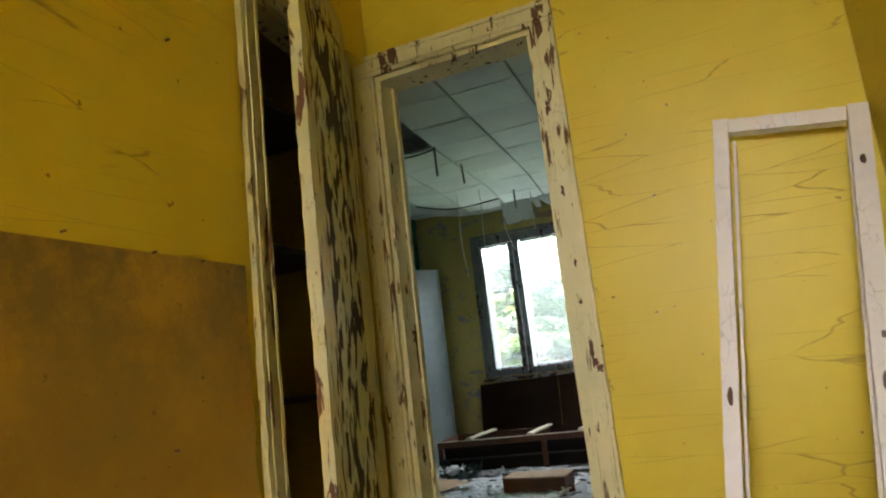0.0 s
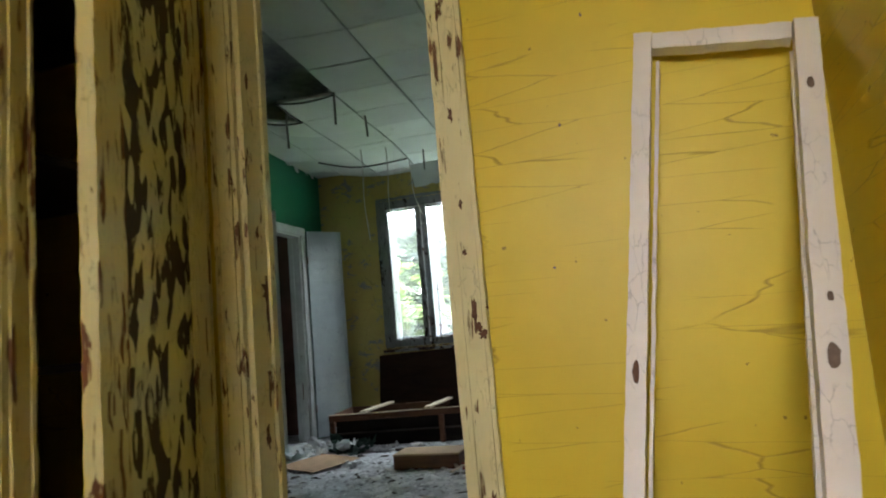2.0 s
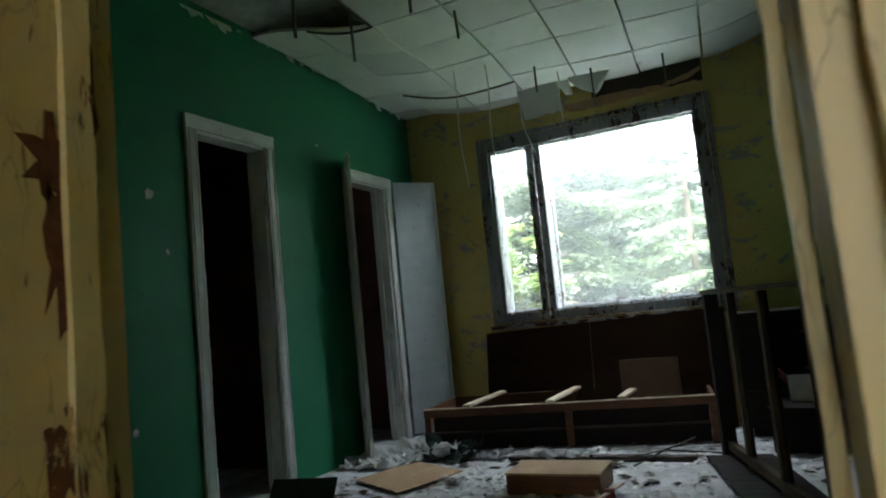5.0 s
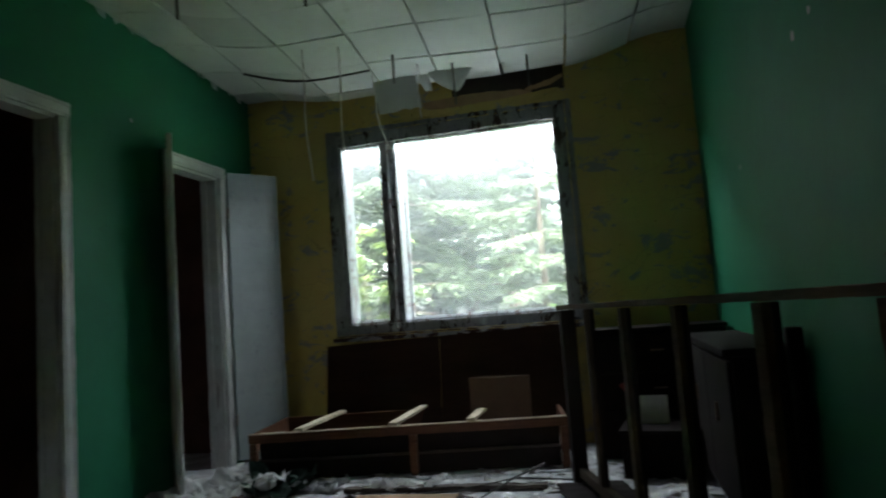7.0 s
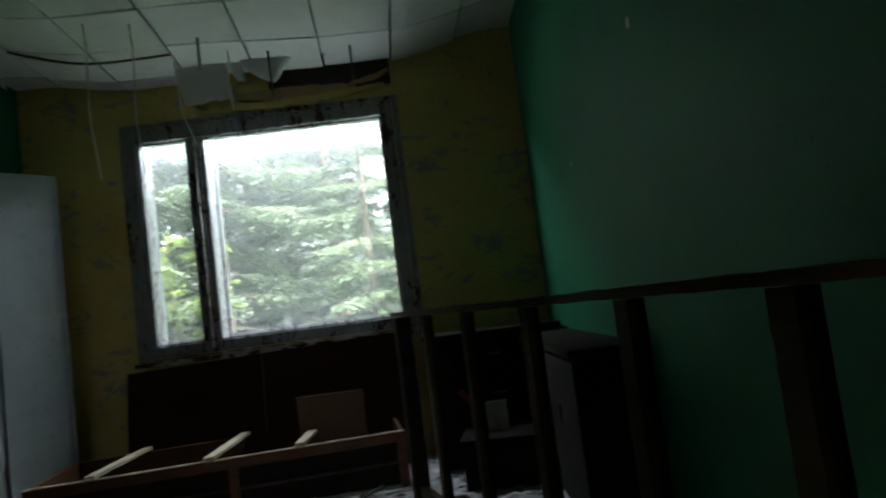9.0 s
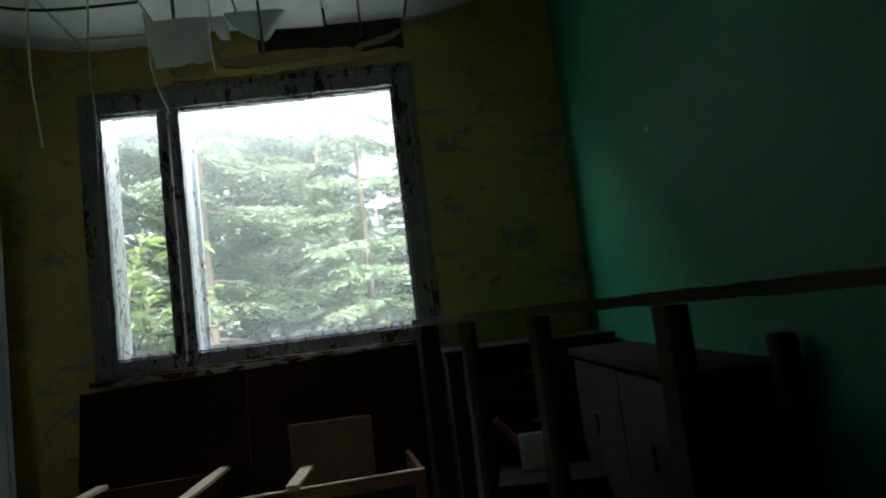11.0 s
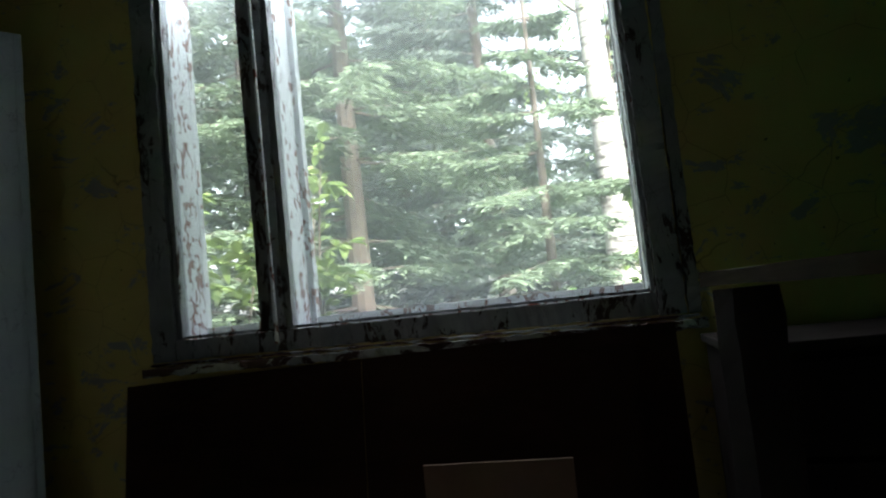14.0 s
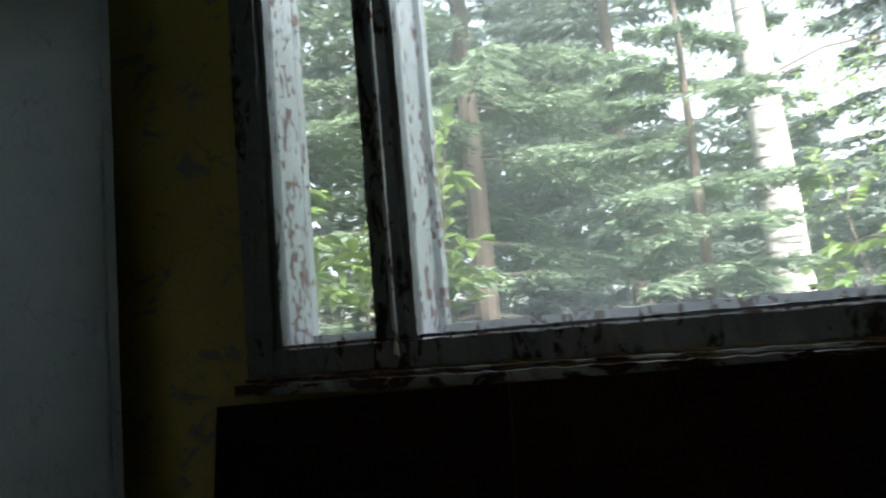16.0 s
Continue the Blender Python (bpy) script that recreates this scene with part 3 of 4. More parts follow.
def hanging_batten(x, y, drop, lean, label="thin batten hanging loose from the ceiling", mat=PALE_STRIP, r=0.009):
    z = 2.957
    drop += z - ceiling_height(x, y)
    pts = [(x, y, z), (x + lean * 0.4, y, z - drop * 0.5), (x + lean, y, z - drop)]
    ob = part("hanging_batten", rod(pts, r, 4), mat)
    return tagged(ob, label, "batten", "hanging ceiling battens")


for x, y, drop, lean in ((-1.06, 4.83, 0.24, 0.0), (-1.58, 4.55, 0.34, 0.0), (-1.66, 5.20, 0.24, 0.01), (-1.08, 5.42, 0.18, 0.02), (-0.98, 6.62, 0.2, 0.0), (-0.62, 6.85, 0.3, 0.01), (-0.1, 6.9, 0.22, 0.0)):
    hanging_batten(x, y, drop, lean)


def edge_strip(a, b, sag):
    """A dark edging strip that has come away along a row of tiles."""
    pts = []
    for k in range(9):
        s = k / 8
        x, y = a[0] + (b[0] - a[0]) * s, a[1] + (b[1] - a[1]) * s
        pts.append((x, y, ceiling_height(x, y) - 0.012 - sag * math.sin(math.pi * s)))
    return tagged(part("edging_strip", rod(pts, 0.008, 5), BLACK_WIRE), "dark edging strip drooping along the ceiling tiles", "edging", "ceiling edging strips")


edge_strip(grid_place(-1.0, 0), grid_place(0.0, 0), 0.02)
edge_strip(grid_place(-2.0, 1), grid_place(-1.0, 1), 0.015)
edge_strip(grid_place(-1, 0), grid_place(-1, 1), 0.01)
edge_strip(grid_place(-2, 4), grid_place(0, 4.2), 0.03)


def twine(x, y, z, drop, bend):
    pts = [(x + bend * (k / 6) ** 2 + 0.008 * math.sin(k * 1.3), y - 0.01 * k / 6, z - drop * k / 6) for k in range(7)]
    return tagged(part("twine", rod(pts, 0.0048, 5), TWINE), "pale cord hanging loose from the ceiling", "cord", "hanging cords")


for x, y, z, drop, bend in ((-1.50, 6.3, 2.76, 0.88, 0.03), (-1.27, 6.36, 2.76, 0.86, 0.01), (-1.22, 6.88, 2.73, 0.56, 0.09), (-0.86, 6.8, 2.74, 0.4, 0.0)):
    twine(x, y, z, drop, bend)


def drooping_piece(corner, across, down, curl, seed, label, clip=0.0):
    """A torn foam tile: a sheet from corner spanned by two edges, curled and with ragged lower edges."""
    bm = bmesh.new()
    c, u, v = Vector(corner), Vector(across), Vector(down)
    nrm = u.cross(v).normalized()
    rng = random.Random(seed)
    grid = {}
    for a in range(11):
        rag = rng.uniform(-0.05, 0.03)
        for b in range(11):
            s, t = a / 10, b / 10
            p = c + u * (s + clip * (0.5 - s) * t * t) + v * t * (1 + rag * (t > 0.85)) + nrm * (curl * math.sin(math.pi * s) * t + 0.3 * curl * math.sin(7 * s + 3 * t) * t)
            grid[a, b] = bm.verts.new(p)
    for a in range(10):
        for b in range(10):
            bm.faces.new((grid[a, b], grid[a, b + 1], grid[a + 1, b + 1], grid[a + 1, b]))
    bmesh.ops.solidify(bm, geom=bm.faces[:], thickness=0.008)
    return tagged(part("torn_ceiling_tile", bm, TILE), label, "ceiling tile", "torn tiles above the window")


drooping_piece((-1.25, 6.96, 2.715), (0.33, 0.0, 0.012), (0.01, 0.10, -0.225), 0.025, 3, "torn foam ceiling tile folded down above the window")
drooping_piece((-0.83, 6.93, 2.745), (0.36, -0.05, 0.06), (0.02, 0.13, -0.19), -0.04, 5, "rounded scrap of foam tile drooping beside a dark gap", 0.9)
drooping_piece((-0.60, 6.76, 2.762), (0.30, 0.03, 0.01), (0.04, 0.20, -0.075), 0.03, 7, "broken foam tile bent down at its edge")
drooping_piece((-0.92, 6.95, 2.735), (0.09, 0.02, -0.01), (0.03, 0.09, -0.12), 0.02, 9, "small white broken foam scrap", 0.4)


def gap_board(name, pts, h, d, mat, seed, label):
    """A split board lying along the wall above the window."""
    rng = random.Random(seed)
    bm = bmesh.new()
    rings = []
    n = 30
    for k in range(n + 1):
        s = k / n * (len(pts) - 1)
        i = min(len(pts) - 2, int(s))
        x, y, z = Vector(pts[i]).lerp(Vector(pts[i + 1]), s - i)
        e = h * (1 - 0.5 * abs(2 * k / n - 1) ** 3) / 2
        rings.append([bm.verts.new((x, y + dy, z + dz + rng.uniform(-0.006, 0.006))) for dy, dz in ((0, -e), (-d, -e), (-d, e), (0, e))])
    for r0, r1 in zip(rings, rings[1:]):
        for k in range(4):
            bm.faces.new((r0[k], r0[(k + 1) % 4], r1[(k + 1) % 4], r1[k]))
    bm.faces.new(rings[0])
    bm.faces.new(rings[-1][::-1])
    bmesh.ops.recalc_face_normals(bm, faces=bm.faces[:])
    return tagged(part(name, bm, mat), label, "lath", "split boards above the window")


gap_board("split_lath", ((-1.22, 7.262, 2.50), (-0.7, 7.25, 2.50), (-0.3, 7.255, 2.515), (0.08, 7.262, 2.555)), 0.045, 0.016, PALE_YELLOW, 61, "split pale yellow lath above the window")
gap_board("torn_board", ((-0.95, 7.266, 2.575), (-0.5, 7.266, 2.57), (-0.12, 7.266, 2.555)), 0.085, 0.008, FIBRE, 62, "torn brown board edge above the window")
gap_board("torn_board", ((-0.16, 7.24, 2.575), (0.02, 7.22, 2.60), (0.12, 7.22, 2.64)), 0.035, 0.012, FIBRE, 63, "torn brown board edge above the window")
# flat dark sheet in front of the wall, painting the shade of the hollow
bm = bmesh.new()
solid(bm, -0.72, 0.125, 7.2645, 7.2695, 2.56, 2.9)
tagged(part("gap_shade_sheet", bm, DARK_INSIDE), "flat dark sheet for the shade in the hollow where wall lining has fallen away", "wall", "", "structure")


# ---- the window ----
def window_main():
    """Inner casement frame with moulded edges, and an outer sash deeper in the wall."""
    x0, x1, z0, z1 = WIN
    y, top = NORTH, 2.335
    ob = thing("window_1", "large two-part wooden window, white paint flaking to red-brown", "window", None, "", "structure")
    fr = part("window_frame", rough_board(x0 - 0.045, x0 + 0.020, y - 0.03, y + 0.03, z0, z1 + 0.035, 2, 70, 0.005, 41), INNER_SHADED_PEEL, ob)
    part("stile", rough_board(x1 - 0.065, x1 + 0.02, y - 0.03, y + 0.03, z0, z1 + 0.035, 2, 70, 0.006, 42), INNER_SHADED_PEEL, fr)
    part("head", rough_board(x0 + 0.021, x1 - 0.066, y - 0.03, y + 0.03, top, z1 + 0.035, 0, 90, 0.008, 43), INNER_SHADED_PEEL, fr)
    part("bottom_rail", rough_board(x0 + 0.021, x1 - 0.066, y - 0.025, y + 0.03, z0, z0 + 0.075, 0, 90, 0.006, 44), INNER_SHADED_PEEL, fr)
    part("mullion", rough_board(-1.318, -1.231, y - 0.02, y + 0.03, z0 + 0.076, top - 0.001, 2, 70, 0.004, 45), INNER_SHADED_PEEL, fr)
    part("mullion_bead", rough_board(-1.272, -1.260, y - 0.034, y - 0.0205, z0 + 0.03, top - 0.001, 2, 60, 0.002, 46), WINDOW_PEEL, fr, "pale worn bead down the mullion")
    part("casing", rough_board(x0 - 0.085, x0 - 0.046, y - 0.022, y - 0.001, z0 - 0.001, z1 + 0.07, 2, 60, 0.005, 52), INNER_SHADED_PEEL, fr)
    part("casing", rough_board(x1 + 0.021, x1 + 0.065, y - 0.022, y - 0.001, z0 - 0.001, z1 + 0.07, 2, 60, 0.006, 53), INNER_SHADED_PEEL, fr)
    part("casing", rough_board(x0 - 0.045, x1 + 0.02, y - 0.02, y - 0.001, z1 + 0.036, z1 + 0.075, 0, 80, 0.009, 54), INNER_SHADED_PEEL, fr)
    # deep white reveals that catch the daylight, and the outer sashes at their far side
    part("lining", rough_board(x0 + 0.001, x0 + 0.044, y + 0.031, y + 0.15, z0 + 0.036, z1 - 0.002, 2, 60, 0.002, 57), WINDOW_PEEL, ob)
    part("lining", rough_board(x1 - 0.084, x1 - 0.001, y + 0.031, y + 0.15, z0 + 0.036, z1 - 0.002, 2, 60, 0.002, 58), WINDOW_PEEL, ob)
    part("mullion_post", rough_board(-1.316, -1.207, y + 0.031, y + 0.15, z0 + 0.036, z1 - 0.002, 2, 60, 0.002, 59), WINDOW_PEEL, ob)
    for a, b in ((x0 - 0.004, -1.28), (-1.233, x1 - 0.05)):
        sash = part("outer_sash", rough_board(a, a + 0.048, y + 0.152, y + 0.19, z0 + 0.037, z1 - 0.004, 2, 70, 0.003, 47), WINDOW_PEEL, ob)
        part("stile", rough_board(b - 0.04, b, y + 0.152, y + 0.19, z0 + 0.037, z1 - 0.004, 2, 60, 0.003, 48), WINDOW_PEEL, sash)
        part("rail", rough_board(a + 0.049, b - 0.041, y + 0.152, y + 0.19, z0 + 0.037, z0 + 0.11, 0, 40, 0.003, 49), WINDOW_PEEL, sash)
        part("rail", rough_board(a + 0.049, b - 0.041, y + 0.152, y + 0.19, z1 - 0.045, z1 - 0.004, 0, 40, 0.003, 49), WINDOW_PEEL, sash)
    part("sill_board", bar(x0 + 0.013, x1 - 0.059, y + 0.0305, y + 0.24, z0 + 0.002, z0 + 0.035, 0.003), WINDOW_PEEL, ob)
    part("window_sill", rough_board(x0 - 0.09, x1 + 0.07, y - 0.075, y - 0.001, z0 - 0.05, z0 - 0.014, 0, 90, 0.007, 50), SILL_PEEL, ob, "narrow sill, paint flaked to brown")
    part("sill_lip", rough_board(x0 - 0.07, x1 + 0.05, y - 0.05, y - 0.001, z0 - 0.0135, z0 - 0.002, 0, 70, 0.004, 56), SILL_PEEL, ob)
    for a, b in ((x0 + 0.0205, -1.3185), (-1.2305, x1 - 0.0655)):
        inner = part("inner_sash", rough_board(a, a + 0.0245, y - 0.014, y + 0.0295, z0 + 0.0765, top - 0.0015, 2, 60, 0.003, 64), INNER_SHADED_PEEL, ob)
        part("stile", rough_board(b - 0.016, b, y - 0.014, y + 0.0295, z0 + 0.0765, top - 0.0015, 2, 60, 0.003, 65), INNER_SHADED_PEEL, inner)
        part("rail", rough_board(a + 0.025, b - 0.0165, y - 0.014, y + 0.0295, z0 + 0.0765, z0 + 0.088, 0, 40, 0.003, 66), INNER_SHADED_PEEL, inner)
        part("rail", rough_board(a + 0.025, b - 0.0165, y - 0.014, y + 0.0295, top - 0.018, top - 0.0015, 0, 40, 0.004, 67), INNER_SHADED_PEEL, inner)
        pane = part("pane", bar(a + 0.02, b - 0.012, y + 0.012, y + 0.016, z0 + 0.082, top - 0.012, 0), GLASS, ob, "dusty window glass")
        pane.visible_shadow = False
    return ob


window_main()


def hardboard_panel():
    ob = thing("hardboard_panel", "two dark brown boards standing against the wall under the window", "panel")
    for s0, s1 in ((0.0, 0.47), (0.473, 1.0)):
        bm = bmesh.new()
        vs = []
        for i in range(13):
            s = s0 + (s1 - s0) * i / 12
            x = -1.815 + 1.87 * s
            y = 7.16 + 0.015 * math.sin(5 * s) - (0.012 if s0 else 0)
            vs.append((bm.verts.new((x - 0.03 * (1 - s), y - 0.06, 0.0)), bm.verts.new((x, y, 0.79 + 0.055 * s))))
        for (a, b), (c, d) in zip(vs, vs[1:]):
            bm.faces.new((a, c, d, b))
        bmesh.ops.solidify(bm, geom=bm.faces[:], thickness=-0.012)
        part("board", bm, BROWN_BOARD, ob)
    return ob


hardboard_panel()
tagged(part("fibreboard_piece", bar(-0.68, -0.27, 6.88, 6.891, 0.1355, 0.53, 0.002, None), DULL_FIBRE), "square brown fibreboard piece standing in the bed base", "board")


def vent_cover():
    ob = thing("wall_vent", "square painted-over vent outline on the yellow wall", "vent", pose(0.61, NORTH - 0.001, 2.44))
    for x0, x1, z0, z1 in ((-0.1, -0.085, -0.11, 0.11), (0.085, 0.1, -0.11, 0.11), (-0.0845, 0.0845, 0.095, 0.11), (-0.0845, 0.0845, -0.11, -0.095)):
        part("rim", bar(x0, x1, -0.01, 0, z0, z1, 0.002), PALE_YELLOW, ob)
    return ob


vent_cover()


# ---- closet in the corner: its two leaves stand open ----
def closet_leaf(name, label, hinge, ang, w, h, mat):
    ob = thing(name, label, "door", pose(hinge[0], hinge[1], 0.03, 0, 0, ang))
    part("leaf", rough_board(0.004, w, -0.014, 0.014, 0, h, 2, 40, 0.003, int(h * 100)), mat, ob)
    part("edge_batten", rough_board(w - 0.03, w - 0.002, -0.022, -0.0145, 0.01, h - 0.01, 2, 40, 0.003, 61), mat, ob)
    for z in (0.25, h - 0.35):
        part("hinge", rod([(0.0, -0.016, z), (0.0, -0.016, z + 0.08)], 0.007, 8), METAL, ob, "rusty steel hinge")
    return ob


closet_leaf("closet_door", "plain blue-white closet door standing open, edges chipped", (WEST + 0.035, 6.83), 52, 0.40, 2.12, DOOR_WHITE)
closet_leaf("closet_door", "white flaking closet door standing open edge-on", (WEST + 0.035, 6.165), -54, 0.30, 2.18, WHITE_PEEL)


# ---- furniture ----
def bed_base():
    ang = 8.5
    ob = thing("bed_base", "low red-brown wooden bed base with three pale slats remaining", "bed", pose(-2.0, 6.275, 0, 0, 0, ang))
    L, D, H = 2.0, 0.74, 0.30
    part("front_rail", rough_board(0, L, 0, 0.028, H - 0.055, H, 0, 40, 0.003, 71), RED_WOOD, ob)
    part("top_edge", rough_board(0.002, L - 0.002, 0.002, 0.026, H + 0.0005, H + 0.008, 0, 40, 0.002, 72), PALE_WOOD, ob, "pale worn top edge")
    part("back_rail", rough_board(0, L, D - 0.028, D, H - 0.12, H, 0, 40, 0.003, 73), RED_WOOD, ob)
    for x in (0, L - 0.028):
        part("end_rail", rough_board(x, x + 0.028, 0.029, D - 0.029, H - 0.12, H, 1, 20, 0.003, 74), RED_WOOD, ob)
    for x, y in ((0, -0.001), (1.02, -0.001), (L - 0.05, -0.001), (0, D - 0.05), (L - 0.05, D - 0.05)):
        part("leg", rough_board(x + 0.001, x + 0.05, y, y + 0.05, 0, H - 0.056 if y < 0 else H - 0.121, 2, 8, 0.003, 75), RED_WOOD, ob)
    for x in (0.33, 0.93, 1.415):
        slat = part("slat", rough_board(-0.03, 0.03, -0.006, D - 0.02, 0, 0.021, 1, 16, 0.003, 76), PALE_WOOD, ob, "pale wooden slat")
        slat.matrix_basis = pose(x, 0, H + 0.009, 0, 0, -ang)
    # dark board added behind the front rail to paint the shade underneath
    part("under_bed_shade", bar(0.052, L - 0.052, 0.055, 0.065, 0.002, 0.24, 0.002), DARK_VENEER, ob, "dark board added for the shade under the bed")
    part("bottom_board", bar(0.03, L - 0.03, 0.03, D - 0.03, 0.12, 0.135, 0.002), DARK_INSIDE, ob)
    return ob


bed_base()


def slatted_barrier():
    """A long timber barrier: a flat top rail on square posts, running slantwise to the east wall."""
    a, b = Vector((0.045, 6.17, 0)), Vector((0.965, 3.32, 0))
    d = b - a
    ob = thing("slatted_barrier", "raw timber barrier of posts under a flat top rail", "barrier", pose(a.x, a.y, 0, 0, 0, math.degrees(math.atan2(d.y, d.x))))
    L, H = d.length, 0.975
    rail = part("top_rail", rough_board(-0.02, L, -0.045, 0.045, -0.027, 0, 0, 60, 0.004, 81), RAW_WOOD, ob)
    rail.matrix_basis = pose(0, 0, H)
    part("bottom_rail", rough_board(0.08, L, -0.02, 0.02, 0.06, 0.11, 0, 40, 0.003, 82), RAW_WOOD, ob)
    part("end_board", rough_board(0.0, 0.065, -0.04, 0.04, 0.0, H - 0.031, 2, 20, 0.004, 83), DARK_VENEER, ob, "dark end board")
    for s, w in ((0.43, 0.045), (0.94, 0.045), (1.47, 0.05), (1.99, 0.055), (2.45, 0.062)):
        part("post", rough_board(s, s + w, -0.021, 0.021, 0.1105, H - 0.029, 2, 24, 0.003, int(s * 100)), RAW_WOOD, ob)
        part("brace_strip", rough_board(s + w + 0.001, s + w + 0.02, 0.0, 0.018, 0.1105, H - 0.03, 2, 16, 0.003, int(s * 90)), DARK_VENEER, ob)
        part("foot", rough_board(s, s + w, -0.021, 0.021, 0.0, 0.0595, 2, 4, 0.003, int(s * 100)), RAW_WOOD, ob)
    return ob


slatted_barrier()


def dark_cabinet():
    ob = thing("sideboard", "dark brown wooden sideboard against the green wall", "sideboard", pose(0.98, 5.16, 0, 0, 0, 90))
    L, D, H = 1.42, 0.27, 0.755
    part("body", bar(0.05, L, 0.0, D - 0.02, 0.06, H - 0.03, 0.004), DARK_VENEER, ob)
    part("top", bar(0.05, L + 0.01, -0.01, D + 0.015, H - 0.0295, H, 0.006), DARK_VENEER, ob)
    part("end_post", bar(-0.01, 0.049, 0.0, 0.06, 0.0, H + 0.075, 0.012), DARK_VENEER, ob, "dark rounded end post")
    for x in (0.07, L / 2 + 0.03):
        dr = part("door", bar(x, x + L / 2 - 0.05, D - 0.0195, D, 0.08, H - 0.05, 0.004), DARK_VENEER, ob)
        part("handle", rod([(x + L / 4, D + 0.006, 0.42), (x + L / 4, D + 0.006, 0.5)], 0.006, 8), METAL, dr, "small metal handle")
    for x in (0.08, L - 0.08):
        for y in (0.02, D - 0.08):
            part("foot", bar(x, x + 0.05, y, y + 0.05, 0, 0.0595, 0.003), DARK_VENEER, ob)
    return ob


def corner_chest():
    """A low dark chest across the corner below the yellow wall."""
    ob = thing("chest", "dark brown wooden chest beside the window wall", "chest", pose(0.14, 6.72, 0))
    W, D, H = 0.82, 0.46, 0.80
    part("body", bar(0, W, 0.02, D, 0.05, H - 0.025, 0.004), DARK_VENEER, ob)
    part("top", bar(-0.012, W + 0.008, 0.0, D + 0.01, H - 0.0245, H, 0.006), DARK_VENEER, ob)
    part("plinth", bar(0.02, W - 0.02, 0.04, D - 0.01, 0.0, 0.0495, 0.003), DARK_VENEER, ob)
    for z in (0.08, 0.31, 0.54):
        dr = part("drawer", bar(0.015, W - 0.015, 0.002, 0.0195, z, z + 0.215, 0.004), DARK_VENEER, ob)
        part("handle", rod([(W / 2 - 0.04, -0.006, z + 0.12), (W / 2 + 0.04, -0.006, z + 0.12)], 0.006, 8), METAL, dr, "small metal handle")
    return ob


corner_chest()
# dark boards added so that the lit floor behind the barrier reads as shaded
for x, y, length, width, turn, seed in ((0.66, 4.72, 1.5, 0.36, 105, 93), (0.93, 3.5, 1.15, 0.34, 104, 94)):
    fallen = part("floor_shade_board", rough_board(0, length, 0, width, 0, 0.014, 0, 30, 0.006, seed), DARK_VENEER)
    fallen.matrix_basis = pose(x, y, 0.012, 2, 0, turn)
    tagged(fallen, "dark brown board added to darken the floor behind the barrier", "board", "boards behind the barrier")
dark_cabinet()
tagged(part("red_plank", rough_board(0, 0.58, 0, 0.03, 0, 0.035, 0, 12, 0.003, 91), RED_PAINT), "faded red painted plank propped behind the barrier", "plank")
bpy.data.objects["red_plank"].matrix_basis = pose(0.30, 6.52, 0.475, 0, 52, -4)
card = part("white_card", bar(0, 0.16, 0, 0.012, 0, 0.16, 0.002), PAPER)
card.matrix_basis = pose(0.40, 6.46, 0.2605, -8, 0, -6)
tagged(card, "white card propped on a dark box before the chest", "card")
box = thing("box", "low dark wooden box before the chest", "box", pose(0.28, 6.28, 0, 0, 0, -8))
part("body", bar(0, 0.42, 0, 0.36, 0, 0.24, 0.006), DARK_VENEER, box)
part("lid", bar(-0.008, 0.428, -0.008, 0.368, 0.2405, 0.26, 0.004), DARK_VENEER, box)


# ---- litter on the floor ----
def crate():
    ob = thing("drawer_box", "low dark wooden drawer box lying on the floor", "drawer", pose(-1.0, 5.30, 0, 0, 0, 1))
    L, D, H = 0.50, 0.30, 0.10
    part("side", rough_board(0, L, 0, 0.016, 0, H, 0, 10, 0.002, 1), RED_WOOD, ob)
    part("side", rough_board(0, L, D - 0.016, D, 0, H, 0, 10, 0.002, 2), RED_WOOD, ob)
    part("end", rough_board(0, 0.016, 0.017, D - 0.017, 0, H, 1, 8, 0.002, 3), RED_WOOD, ob)
    part("end", rough_board(L - 0.016, L, 0.017, D - 0.017, 0, H, 1, 8, 0.002, 4), RED_WOOD, ob)
    part("lid", bar(-0.004, L + 0.004, -0.004, D + 0.004, H + 0.001, H + 0.012, 0.002), FIBRE, ob, "worn brown board lid")
    return ob


crate()
sheet = part("fibreboard_sheet", rough_board(0, 0.50, 0, 0.46, 0, 0.012, 0, 20, 0.006, 95), FIBRE)
sheet.matrix_basis = pose(-2.06, 5.44, 0.012, 3, 0, -28)
tagged(sheet, "tan fibreboard sheet lying among the debris", "board")
strip = part("floor_plank", rough_board(0, 1.15, 0, 0.07, 0, 0.03, 0, 24, 0.008, 96), DARK_INSIDE)
strip.matrix_basis = pose(-1.27, 6.02, 0.004, 0, 0, 2)
tagged(strip, "long dark batten lying on the floor", "plank")
for x, y, a, l in ((-0.50, 5.12, 70, 0.3), (-0.47, 5.2, 112, 0.26)):
    s = part("broken_lath", rough_board(0, l, 0, 0.025, 0, 0.012, 0, 8, 0.003, 97), PALE_WOOD)
    s.matrix_basis = pose(x, y, 0.01, 0, -6, a)
    tagged(s, "short pale broken lath on the floor", "lath", "broken laths")
red = part("red_scrap", rough_board(0, 0.05, 0, 0.025, 0, 0.05, 2, 4, 0.004, 98), RED_PAINT)
red.matrix_basis = pose(-0.47, 5.26, 0.0, 0, 0, 20)
tagged(red, "small red scrap beside the drawer box", "scrap")
slab = part("leaning_board", rough_board(0, 0.36, 0, 0.014, 0, 0.26, 0, 12, 0.003, 99), DARK_CLOTH)
slab.matrix_basis = pose(-2.05, 4.58, 0.0, -38, 0, 12)
tagged(slab, "dark green board propped among the debris", "board")


